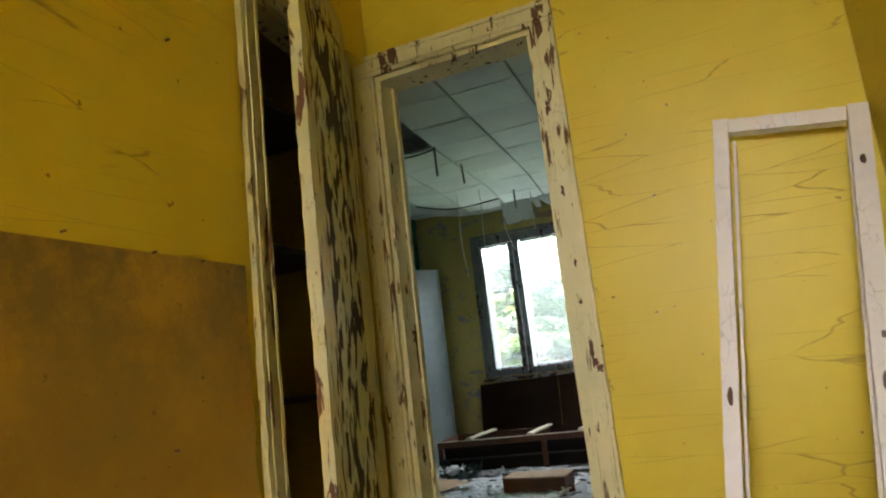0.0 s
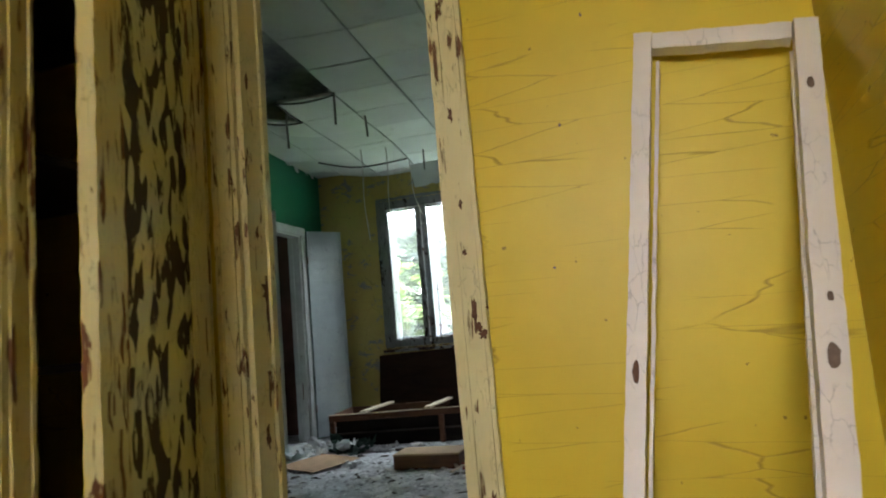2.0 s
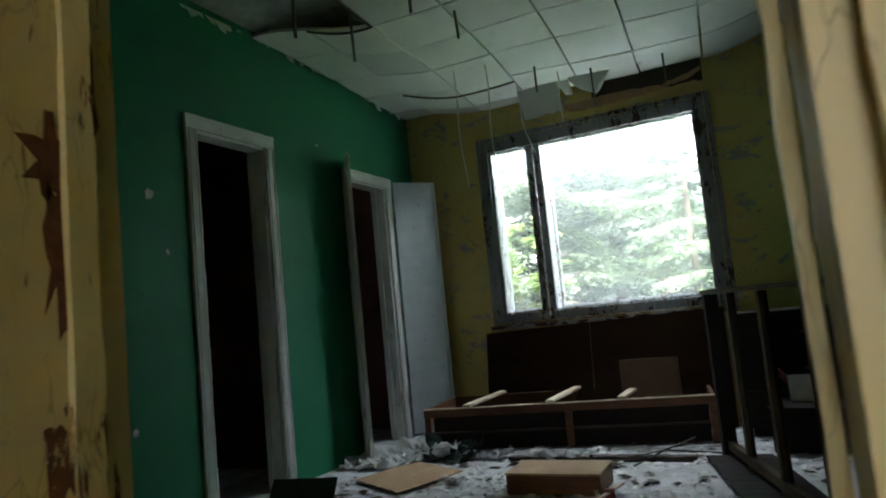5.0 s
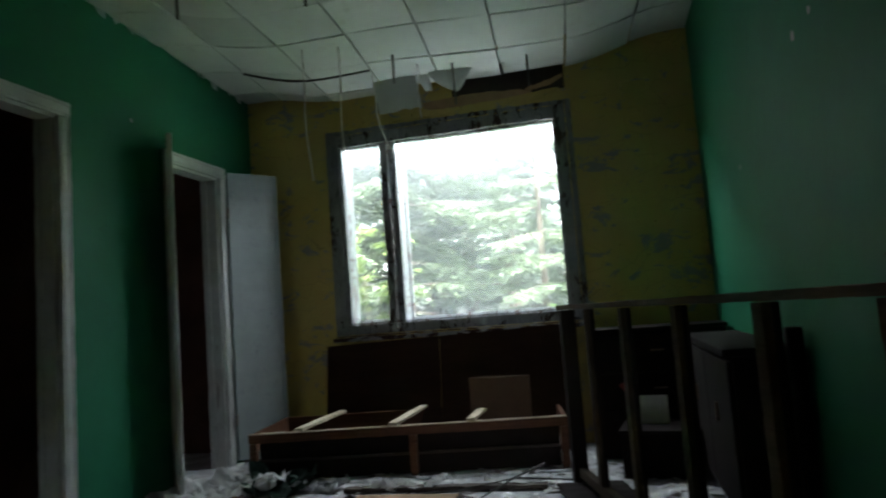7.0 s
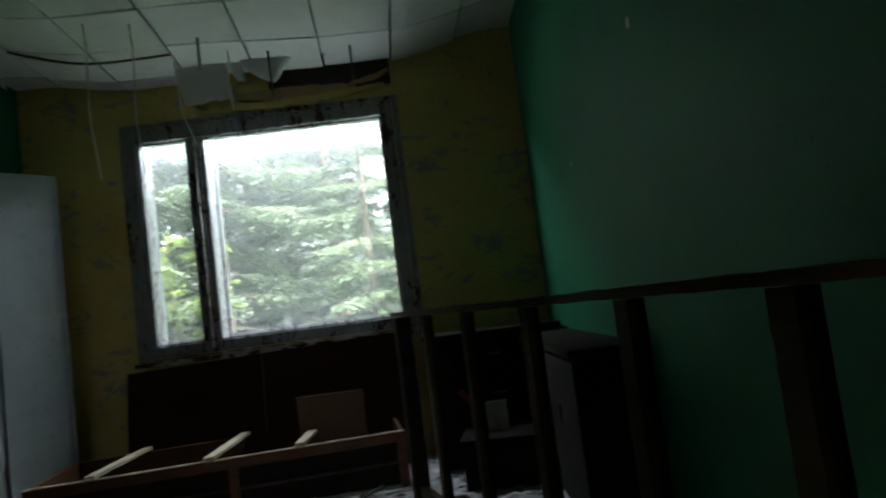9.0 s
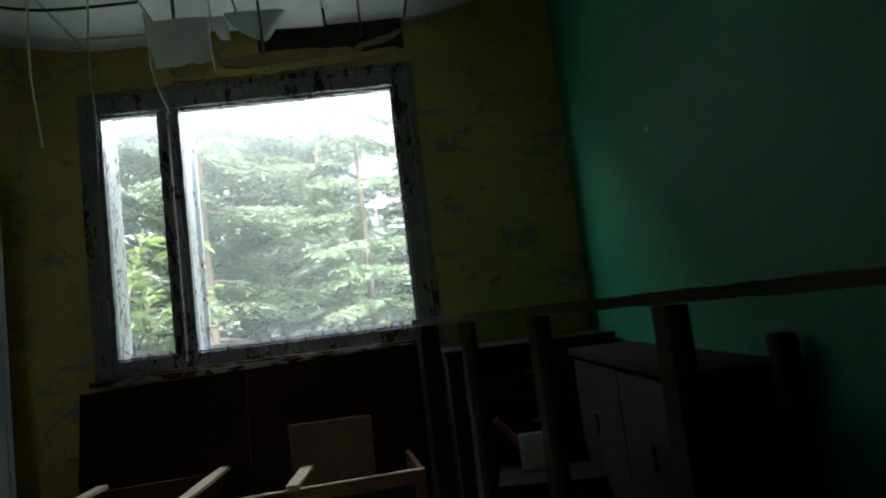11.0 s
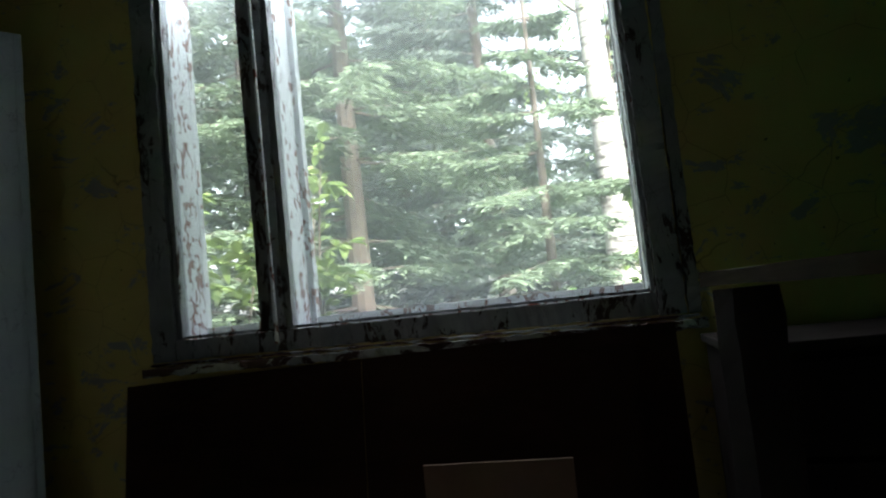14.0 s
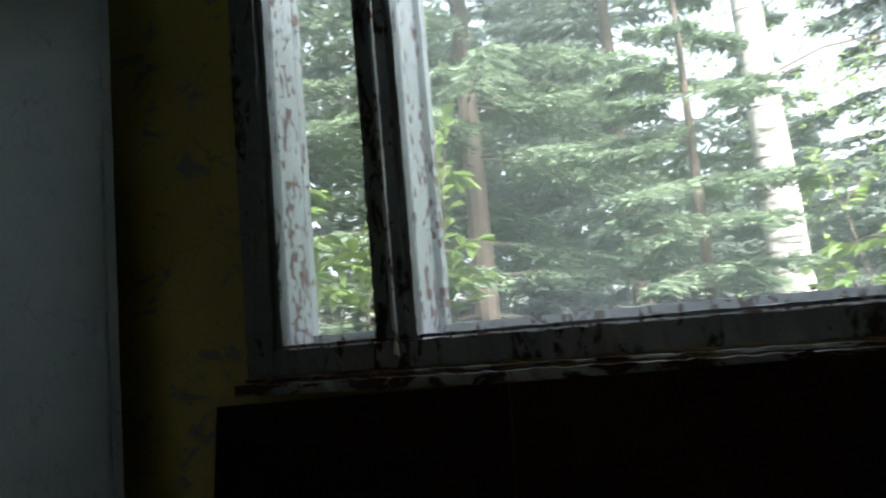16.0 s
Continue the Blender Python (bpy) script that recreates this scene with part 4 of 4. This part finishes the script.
def crumpled(name, cx, cy, w, d, h, mat, seed, label, category="paper", z0=0.0):
    """A curled or crumpled sheet."""
    bm = bmesh.new()
    n = 14
    vs = {}
    for a in range(n):
        for b in range(n):
            s, t = a / (n - 1), b / (n - 1)
            p = Vector((s * 4 + seed, t * 4, seed * 0.7))
            z = z0 + 0.004 + h * abs(noise.noise(p)) * 1.6 + h * 0.5 * (2 * s - 1) ** 4
            x = cx + w * (s - 0.5) + 0.15 * w * noise.noise(p + Vector((9, 0, 0)))
            y = cy + d * (t - 0.5) + 0.25 * d * noise.noise(p + Vector((0, 9, 0)))
            vs[a, b] = bm.verts.new((x, y, z))
    for a in range(n - 1):
        for b in range(n - 1):
            bm.faces.new((vs[a, b], vs[a + 1, b], vs[a + 1, b + 1], vs[a, b + 1]))
    bmesh.ops.solidify(bm, geom=bm.faces[:], thickness=0.0015)
    return tagged(part(name, bm, mat), label, category)


crumpled("curled_paper", -0.93, 6.12, 0.42, 0.16, 0.05, PAPER, 3, "curled off-white sheet of paper before the bed base")
crumpled("curled_paper", -0.28, 6.2, 0.4, 0.12, 0.035, PAPER, 8, "curled grey sheet of paper on the floor")
crumpled("paper_scrap", -1.42, 5.46, 0.14, 0.1, 0.03, PAPER, 5, "small crumpled white paper scrap")
for k, (x, y, w, d, h, m) in enumerate(((-2.12, 6.02, 0.5, 0.3, 0.09, PAPER), (-1.9, 6.1, 0.4, 0.26, 0.1, PAPER), (-2.0, 5.86, 0.36, 0.22, 0.07, PAPER), (-1.68, 6.05, 0.34, 0.22, 0.06, DARK_CLOTH), (-1.76, 6.2, 0.4, 0.2, 0.11, DARK_CLOTH), (-2.25, 5.82, 0.25, 0.2, 0.06, PAPER), (-1.45, 6.12, 0.3, 0.16, 0.05, RUBBLE))):
    crumpled("crumpled_sheet" if m is PAPER else "rag", x, y, w, d, h, m, 20 + k, "crumpled white paper heaped before the closet" if m is PAPER else "dark green crumpled rag in the rubbish", "paper" if m is PAPER else "rag")


def litter(name, count, mat, seed, lo, hi, label):
    """Countless small flakes and crumbs over the floor, one mesh."""
    rng = random.Random(seed)
    vs, fs = [], []
    for _ in range(count):
        x, y = rng.uniform(WEST + 0.05, EAST - 0.05), rng.uniform(SOUTH_IN + 0.05, NORTH - 0.05)
        if noise.noise(Vector((x * 1.3, y * 1.3, seed))) + rng.uniform(-0.5, 0.5) < 0:
            continue
        s, a = rng.uniform(lo, hi) * rng.uniform(0.5, 1), rng.uniform(0, 6.28)
        e, h = rng.uniform(0.3, 0.9), rng.uniform(0.1, 0.5) * s
        c, si, k = math.cos(a), math.sin(a), len(vs)
        for px, py, pz in ((-1, -e, 0.001), (1, -e * rng.uniform(0.3, 1), h * rng.random()), (rng.uniform(0.4, 1), e, h), (-1 * rng.uniform(0.4, 1), e, h * rng.random()), (0, 0, h * 1.1 + 0.002)):
            vs.append((x + s * (px * c - py * si), y + s * (px * si + py * c), 0.0015 + max(0, pz)))
        fs += [(k, k + 1, k + 4), (k + 1, k + 2, k + 4), (k + 2, k + 3, k + 4), (k + 3, k, k + 4)]
    me = bpy.data.meshes.new(name)
    me.from_pydata(vs, [], fs)
    me.materials.append(mat)
    return tagged(new(name, me), label, "debris", "", "stuff")


litter("plaster_crumbs", 9000, RUBBLE, 4, 0.006, 0.03, "grey plaster crumbs and dust over the floor")
litter("paper_flakes", 2600, PAPER, 6, 0.012, 0.06, "torn white paper and paint flakes over the floor")
litter("wood_splinters", 1100, DARK_INSIDE, 9, 0.01, 0.06, "dark splinters and dirt over the floor")


def cord(points, label):
    return tagged(part("floor_cord", rod(points, 0.006, 6), BLACK_WIRE), label, "cord", "floor cords")


cord([(-0.9, 5.95, 0.012), (-0.6, 6.0, 0.02), (-0.3, 6.14, 0.05), (0.0, 6.2, 0.02), (0.2, 6.1, 0.012)], "dark cord trailing over the floor")
cord([(-0.45, 5.9, 0.012), (-0.3, 6.1, 0.06), (-0.15, 6.3, 0.09)], "dark cord trailing over the floor")


def wall_chip(x, y, z, r, seed, axis, label="small spot where the green paint has chipped off"):
    """A shallow ragged scar in the paint."""
    rng = random.Random(seed)
    bm = bmesh.new()
    ring = []
    for k in range(14):
        a, q = 6.28318 * k / 14, r * rng.uniform(0.5, 1.1)
        ring.append(bm.verts.new((x, y + q * math.cos(a), z + 1.3 * q * math.sin(a)) if axis == "x" else (x + q * math.cos(a), y, z + q * math.sin(a))))
    bm.faces.new(ring)
    return tagged(part("paint_chip", bm, RUBBLE), label, "paint chip", "chips in the wall paint")


for k, (y, z, r) in enumerate(((4.35, 1.75, 0.05), (4.2, 0.55, 0.035), (4.1, 0.35, 0.05), (4.45, 1.45, 0.025), (4.0, 1.1, 0.02), (5.85, 2.3, 0.02))):
    wall_chip(WEST + 0.0025, y, z, r * 0.6, 500 + k, "x")
for k, (y, z, r) in enumerate(((5.1, 2.2, 0.03), (4.9, 1.85, 0.018), (4.7, 1.86, 0.015), (5.4, 2.5, 0.012), (4.5, 2.6, 0.02), (6.0, 1.6, 0.012))):
    wall_chip(EAST - 0.0025, y, z, r, 520 + k, "x")


def nail(x, y, z, axis):
    bm = rod([(x, y, z), (x + 0.012, y, z)] if axis == "x" else [(x, y, z), (x, y - 0.012, z)], 0.0028, 8)
    return tagged(part("nail", bm, METAL), "rusty nail head in the yellow wall", "nail", "nails in the walls")


for y, z in ((0.95, 1.33), (1.16, 1.315), (1.3, 1.31), (0.78, 1.335), (1.22, 1.83), (1.2, 0.9)):
    nail(V_WEST + 0.004, y, z, "x")
for x, z in ((0.83, 1.72), (0.7, 1.1), (0.75, 1.45)):
    nail(x, V_NORTH, z, "y")


def frayed_edge():
    """Torn paint and paper scraps along the top of the green wall."""
    rng = random.Random(77)
    for k in range(26):
        y = 4.6 + 2.5 * rng.random()
        z = ceiling_height(WEST + 0.03, y)
        l = rng.uniform(0.03, 0.09)
        bm = bmesh.new()
        vs = [bm.verts.new(p) for p in ((WEST + 0.006, y, z + 0.01), (WEST + 0.008, y + l, z + 0.01), (WEST + 0.03, y + l * 0.8, z - l * rng.uniform(0.2, 0.9)), (WEST + 0.02, y + l * 0.3, z - l * rng.uniform(0.2, 0.7)))]
        bm.faces.new(vs)
        bmesh.ops.solidify(bm, geom=bm.faces[:], thickness=0.001)
        tagged(part("torn_scrap", bm, PAPER), "torn pale paper scrap along the top of the green wall", "scrap", "scraps along the ceiling")


frayed_edge()


# ---- outdoors ----
def leaf_material(name, colour, colour_b, gloss=0.5):
    n = Nodes(name, gloss)
    g = n.t.nodes.new("ShaderNodeNewGeometry")
    c = n.mix(g.outputs["Random Per Island"], colour, colour_b)
    n.b.inputs["Subsurface Weight"].default_value = 0.0
    tr = n.t.nodes.new("ShaderNodeBsdfTranslucent")
    n.link(c, tr.inputs["Color"])
    n.done(c)
    mixer = n.t.nodes.new("ShaderNodeMixShader")
    mixer.inputs[0].default_value = 0.5
    n.link(n.b.outputs[0], mixer.inputs[1])
    n.link(tr.outputs[0], mixer.inputs[2])
    n.link(mixer.outputs[0], n.t.nodes["Material Output"].inputs["Surface"])
    return n.mat


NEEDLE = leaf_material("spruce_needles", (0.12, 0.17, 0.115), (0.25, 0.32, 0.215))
# needles of the far trees, greyed and blued to put distance haze into colour
NEEDLE_FAR = leaf_material("haze_tinted_needles", (0.12, 0.155, 0.135), (0.20, 0.245, 0.21))
LEAF = leaf_material("fresh_leaves", (0.16, 0.25, 0.075), (0.25, 0.34, 0.11), 0.4)
LEAF_DARK = leaf_material("shrub_leaves", (0.14, 0.26, 0.08), (0.2, 0.34, 0.11), 0.4)
BARK = plain("spruce_bark", (0.14, 0.11, 0.09), 0.9, 0, 14, 0.45)


def birch_bark():
    n = Nodes("birch_bark", 0.7)
    c = n.mix(n.step(n.noise((3, 3, 26), 5, 0.7), 0.5, 0.6), (0.40, 0.39, 0.37), (0.05, 0.045, 0.04))
    return n.done(c, n.noise(20, 5), 0.5, 0.01)


BIRCH = birch_bark()
GRASS_SOIL = plain("forest_floor", (0.09, 0.13, 0.05), 0.95, 0, 3, 0.5)
GROUND_Z = -0.55
bm = bmesh.new()
bmesh.ops.create_grid(bm, x_segments=60, y_segments=60, size=150)
bm.transform(Matrix.Translation((0, 60, GROUND_Z)))
for v in bm.verts:
    v.co.z += 0.25 * noise.noise(v.co * 0.12) * (1 if v.co.y > 12 else 0.2)
bmesh.ops.delete(bm, geom=[f for f in bm.faces if -6 < f.calc_center_median().x < 3 and -4 < f.calc_center_median().y < 7], context="FACES")
tagged(part("ground", bm, GRASS_SOIL), "mossy green forest floor outside the window", "ground", "", "structure")
tagged(part("foundation", bar(-4.6, 1.6, V_SOUTH - 0.3, 7.69, -0.8, -0.121, 0), OUT_WALL), "plain grey foundation of the house", "foundation", "", "structure")


def sprays(rng, centres, dirs, length, needles, size, vs, fs):
    """Needle sprays: flat pointed slivers along drooping twigs."""
    for c, d, l in zip(centres, dirs, length):
        side = d.cross(Vector((0, 0, 1)))
        if side.length < 1e-3:
            continue
        side.normalize()
        for k in range(needles):
            s = (k + rng.random()) / needles
            p = c + d * (l * s) + Vector((0, 0, -0.25 * l * s * s))
            for sg in (-1, 1):
                q = (side * sg * rng.uniform(0.6, 1) + d * rng.uniform(0.5, 1.1) + Vector((0, 0, rng.uniform(-0.45, 0.3)))).normalized()
                ln = size * rng.uniform(0.7, 1.2) * (1.1 - 0.5 * s)
                wd = q.cross(Vector((rng.uniform(-1, 1), rng.uniform(-1, 1), 1))).normalized() * ln * 0.16
                b = len(vs)
                vs.extend((tuple(p), tuple(p + q * ln * 0.5 + wd), tuple(p + q * ln), tuple(p + q * ln * 0.5 - wd)))
                fs.append((b, b + 1, b + 2, b + 3))


def spruce(x, y, h, reach, seed, mat, low=0.5, density=1.0, needle=0.11, label="tall spruce with drooping green branches"):
    rng = random.Random(seed)
    ob = thing("spruce", label, "tree", pose(x, y, GROUND_Z), "trees outside the window")
    lean = rng.uniform(-0.02, 0.02)
    part("trunk", rod([(lean * h * s, 0, -0.2 + h * s) for s in [k / 10 for k in range(11)]], [0.16 * h / 12 * (1 - 0.93 * k / 10) + 0.012 for k in range(11)], 10), BARK, ob, "reddish grey trunk")
    vs, fs, z = [], [], low
    limbs = bmesh.new()
    while z < h - 0.2:
        for _ in range(rng.randint(3, 5)):
            a = rng.uniform(0, 6.283)
            ln = reach * (1 - z / h) ** 0.6 * rng.uniform(0.7, 1.15)
            d = Vector((math.cos(a), math.sin(a), rng.uniform(-0.15, 0.12))).normalized()
            base = Vector((lean * z, 0, z))
            pts = [base + d * ln * s + Vector((0, 0, -0.22 * ln * s * s + 0.10 * ln * s ** 4)) for s in (0, 0.25, 0.5, 0.75, 1)]
            tmp = rod(pts, [0.016, 0.012, 0.009, 0.006, 0.003], 4)
            me = bpy.data.meshes.new("tmp")
            tmp.to_mesh(me)
            tmp.free()
            limbs.from_mesh(me)
            bpy.data.meshes.remove(me)
            cs, ds, ls = [], [], []
            side = d.cross(Vector((0, 0, 1))).normalized()
            steps = max(4, int(ln * 8 * density))
            for k in range(steps):
                s = 0.16 + 0.84 * (k + rng.random()) / steps
                i = min(3, int(s * 4))
                p = pts[i].lerp(pts[i + 1], s * 4 - i)
                for sg in (-1, 1):
                    cs.append(p)
                    ds.append((d * rng.uniform(0.5, 1.0) + side * sg * rng.uniform(0.5, 1) + Vector((0, 0, rng.uniform(-0.5, -0.05)))).normalized())
                    ls.append(min(0.6, ln * 0.34) * (1.15 - 0.7 * s) * rng.uniform(0.7, 1.2))
            cs.append(pts[3]); ds.append(d); ls.append(ln * 0.28)
            sprays(rng, cs, ds, ls, 7, needle, vs, fs)
        z += rng.uniform(0.24, 0.40) * (1 if z < 7.5 else 2.0)
    tagged(part("limbs", limbs, BARK, ob), "", "", "", "stuff")
    me = bpy.data.meshes.new("crown")
    me.from_pydata(vs, [], fs)
    me.materials.append(mat)
    crown = tagged(new("crown", me), "", "", "", "stuff")
    crown.parent = ob
    return ob


def leafy(name, x, y, z0, h, spread, count, size, mat, seed, label, category="shrub", stems=6, bark=None, drop=0.35):
    """A shrub or a broadleaf crown: stems with side twigs, and separate pointed leaves."""
    rng = random.Random(seed)
    ob = thing(name, label, category, pose(x, y, GROUND_Z), "shrubs outside the window" if category == "shrub" else "trees outside the window")
    wood_bm = bmesh.new()
    tips = []

    def add(pts, r):
        tmp = rod(pts, r, 5)
        me = bpy.data.meshes.new("tmp")
        tmp.to_mesh(me)
        tmp.free()
        wood_bm.from_mesh(me)
        bpy.data.meshes.remove(me)

    for _ in range(stems):
        a, r = rng.uniform(0, 6.283), spread * rng.uniform(0.35, 1)
        tip = Vector((r * math.cos(a), r * math.sin(a), h * rng.uniform(0.65, 1)))
        pts = [Vector((0, 0, z0)), tip * 0.35 + Vector((0, 0, z0 + 0.05 * h)), tip * 0.7 + Vector((0, 0, 0.08 * h)), tip]
        add(pts, [0.014, 0.011, 0.008, 0.003])
        for _ in range(5):
            s = rng.uniform(0.3, 0.95)
            i = min(2, int(s * 3))
            p = pts[i].lerp(pts[i + 1], s * 3 - i)
            q = p + Vector((rng.uniform(-1, 1), rng.uniform(-1, 1), rng.uniform(-0.1, 0.7))).normalized() * spread * rng.uniform(0.25, 0.5)
            add([p, p.lerp(q, 0.5) + Vector((0, 0, 0.03)), q], [0.005, 0.004, 0.002])
            tips.append((p, q))
        tips.append((pts[2], tip))
    vs, fs = [], []
    for _ in range(count):
        p, q = rng.choice(tips)
        c = p.lerp(q, rng.uniform(0.1, 1.05))
        d = ((q - p).normalized() + Vector((rng.uniform(-1, 1), rng.uniform(-1, 1), rng.uniform(-0.7, 0.4)))).normalized()
        l = size * rng.uniform(0.6, 1.2)
        w = d.cross(Vector((rng.uniform(-0.5, 0.5), rng.uniform(-0.5, 0.5), 1))).normalized() * l * 0.26
        f = Vector((0, 0, -drop * l))
        b = len(vs)
        vs.extend((tuple(c), tuple(c + d * l * 0.35 + w), tuple(c + d * l * 0.7 + w * 0.8 + f * 0.4), tuple(c + d * l + f), tuple(c + d * l * 0.7 - w * 0.8 + f * 0.4), tuple(c + d * l * 0.35 - w), tuple(c + d * l * 0.5 + f * 0.5)))
        fs.extend(((b, b + 1, b + 6), (b + 1, b + 2, b + 6), (b + 2, b + 3, b + 6), (b + 3, b + 4, b + 6), (b + 4, b + 5, b + 6), (b + 5, b, b + 6)))
    part("stems", wood_bm, bark or BARK, ob)
    me = bpy.data.meshes.new("leaves")
    me.from_pydata(vs, [], fs)
    me.materials.append(mat)
    lv = new("leaves", me)
    lv.parent = ob
    return ob


spruce(-2.75, 12.4, 11.0, 2.6, 11, NEEDLE, 0.25, 1.5, 0.14)
spruce(-0.50, 11.4, 4.6, 1.5, 12, NEEDLE, 0.2, 1.9, 0.12, "young bright green spruce near the window")
spruce(-4.4, 10.9, 9.5, 2.3, 13, NEEDLE, 0.2, 1.1, 0.15)
spruce(-1.45, 15.6, 11.0, 2.4, 14, NEEDLE_FAR, 0.4, 0.9, 0.19, "tall spruce farther back, needles tinted for haze")
spruce(2.6, 17.5, 8.5, 2.6, 15, NEEDLE_FAR, 0.6, 0.8, 0.2, "tall spruce farther back, needles tinted for haze")
spruce(-5.4, 15.0, 12.0, 2.9, 16, NEEDLE_FAR, 0.4, 0.8, 0.2, "tall spruce farther back, needles tinted for haze")
spruce(-7.5, 12.5, 11.0, 2.6, 17, NEEDLE_FAR, 0.4, 0.8, 0.19, "tall spruce farther back, needles tinted for haze")
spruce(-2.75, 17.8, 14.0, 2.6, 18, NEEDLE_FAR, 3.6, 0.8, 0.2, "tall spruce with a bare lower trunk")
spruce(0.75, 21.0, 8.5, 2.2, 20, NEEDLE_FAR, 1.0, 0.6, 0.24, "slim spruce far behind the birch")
spruce(-4.2, 20.0, 14.0, 3.0, 19, NEEDLE_FAR, 0.5, 0.7, 0.22, "tall spruce farther back, needles tinted for haze")
leafy("shrub", -2.75, 9.2, 0.0, 2.95, 0.75, 800, 0.13, LEAF, 21, "leafy shrub with light green pointed leaves")
leafy("shrub", -2.08, 9.3, 0.0, 2.85, 0.5, 520, 0.13, LEAF, 22, "slender shrub with bright green leaves")
leafy("shrub", -0.6, 10.2, 0.0, 1.6, 0.9, 500, 0.13, LEAF_DARK, 23, "low tangled shrub below the window")
leafy("shrub", 0.8, 11.0, 0.0, 2.6, 0.9, 700, 0.12, LEAF, 24, "light green shrub beside the birch")


def birch(x, y, h, r, lean, seed):
    ob = thing("birch", "birch with a white trunk marked in black", "tree", pose(x, y, GROUND_Z), "trees outside the window")
    part("trunk", rod([(lean * s * h + 0.06 * math.sin(4 * s), 0.05 * math.sin(7 * s), -0.2 + h * s) for s in [k / 14 for k in range(15)]], [r * (1 - 0.75 * k / 14) for k in range(15)], 12), BIRCH, ob, "white birch bark trunk", True)
    rng = random.Random(seed)
    vs, fs, limbs = [], [], bmesh.new()
    for _ in range(26):
        z = rng.uniform(0.3, 0.98) * h
        a, ln = rng.uniform(0, 6.283), rng.uniform(0.6, 1.5)
        b0 = Vector((lean * z, 0, z))
        tip = b0 + Vector((math.cos(a) * ln, math.sin(a) * ln, rng.uniform(-0.1, 0.7)))
        tmp = rod([b0, b0.lerp(tip, 0.5) + Vector((0, 0, 0.1)), tip], [0.02, 0.012, 0.004], 4)
        me = bpy.data.meshes.new("tmp")
        tmp.to_mesh(me)
        tmp.free()
        limbs.from_mesh(me)
        bpy.data.meshes.remove(me)
        for _ in range(70):
            c = b0.lerp(tip, rng.uniform(0.25, 1.05)) + Vector((rng.gauss(0, 0.12), rng.gauss(0, 0.12), rng.uniform(-0.5, 0.05)))
            d = Vector((rng.uniform(-1, 1), rng.uniform(-1, 1), rng.uniform(-1, 0))).normalized()
            w = d.orthogonal().normalized() * 0.022
            k = len(vs)
            vs.extend((tuple(c), tuple(c + d * 0.03 + w), tuple(c + d * 0.065), tuple(c + d * 0.03 - w)))
            fs.append((k, k + 1, k + 2, k + 3))
    tagged(part("limbs", limbs, BARK, ob), "", "", "", "stuff")
    me = bpy.data.meshes.new("leaves")
    me.from_pydata(vs, [], fs)
    me.materials.append(LEAF)
    lv = new("leaves", me)
    lv.parent = ob
    return ob


birch(0.22, 13.0, 8.0, 0.25, -0.02, 31)
birch(1.7, 14.2, 9.0, 0.12, 0.02, 32)


def far_woods():
    """Dim woods behind the first trees, one mass of sprays and trunks."""
    rng = random.Random(41)
    vs, fs = [], []
    for _ in range(36000):
        a = rng.uniform(-0.9, 0.9)
        r = rng.uniform(21, 32)
        x, y = r * math.sin(a) - 1, r * math.cos(a) + 4
        top = 5.0 + 8.0 * min(1, max(0, (-0.02 - a) / 0.12)) + 3.0 * noise.noise(Vector((x * 0.35, y * 0.2, 0)))
        if noise.noise(Vector((x * 0.5, y * 0.5, 3))) > 0.28:
            continue
        z = GROUND_Z + rng.random() ** 0.9 * top
        d = Vector((rng.uniform(-1, 1), rng.uniform(-1, 1), rng.uniform(-0.6, 0.1))).normalized()
        l = rng.uniform(0.35, 0.85)
        w = d.cross(Vector((0, 0.3, 1))).normalized() * l * 0.25
        c, k = Vector((x, y, z)), len(vs)
        vs.extend((tuple(c), tuple(c + d * l * 0.5 + w), tuple(c + d * l), tuple(c + d * l * 0.5 - w)))
        fs.append((k, k + 1, k + 2, k + 3))
    me = bpy.data.meshes.new("far_woods")
    me.from_pydata(vs, [], fs)
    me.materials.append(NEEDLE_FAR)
    return tagged(new("far_woods", me), "green woods behind the nearer trees, haze put into their colour", "woods", "", "stuff")


far_woods()


def undergrowth():
    rng = random.Random(43)
    vs, fs = [], []
    for _ in range(14000):
        x, y = rng.uniform(-7, 4), rng.uniform(8.2, 17)
        z = GROUND_Z
        l = rng.uniform(0.15, 0.55)
        d = Vector((rng.uniform(-0.6, 0.6), rng.uniform(-0.6, 0.6), 1)).normalized()
        w = Vector((rng.uniform(-1, 1), rng.uniform(-1, 1), 0)).normalized() * rng.uniform(0.008, 0.03)
        c, k = Vector((x, y, z)), len(vs)
        vs.extend((tuple(c - w), tuple(c + w), tuple(c + d * l * 0.6 + w), tuple(c + d * l + Vector((d.x, d.y, 0)) * l * 0.3)))
        fs.append((k, k + 1, k + 2, k + 3))
    me = bpy.data.meshes.new("undergrowth")
    me.from_pydata(vs, [], fs)
    me.materials.append(LEAF_DARK)
    return tagged(new("undergrowth", me), "tall grass and ferns under the trees", "undergrowth", "", "stuff")


undergrowth()
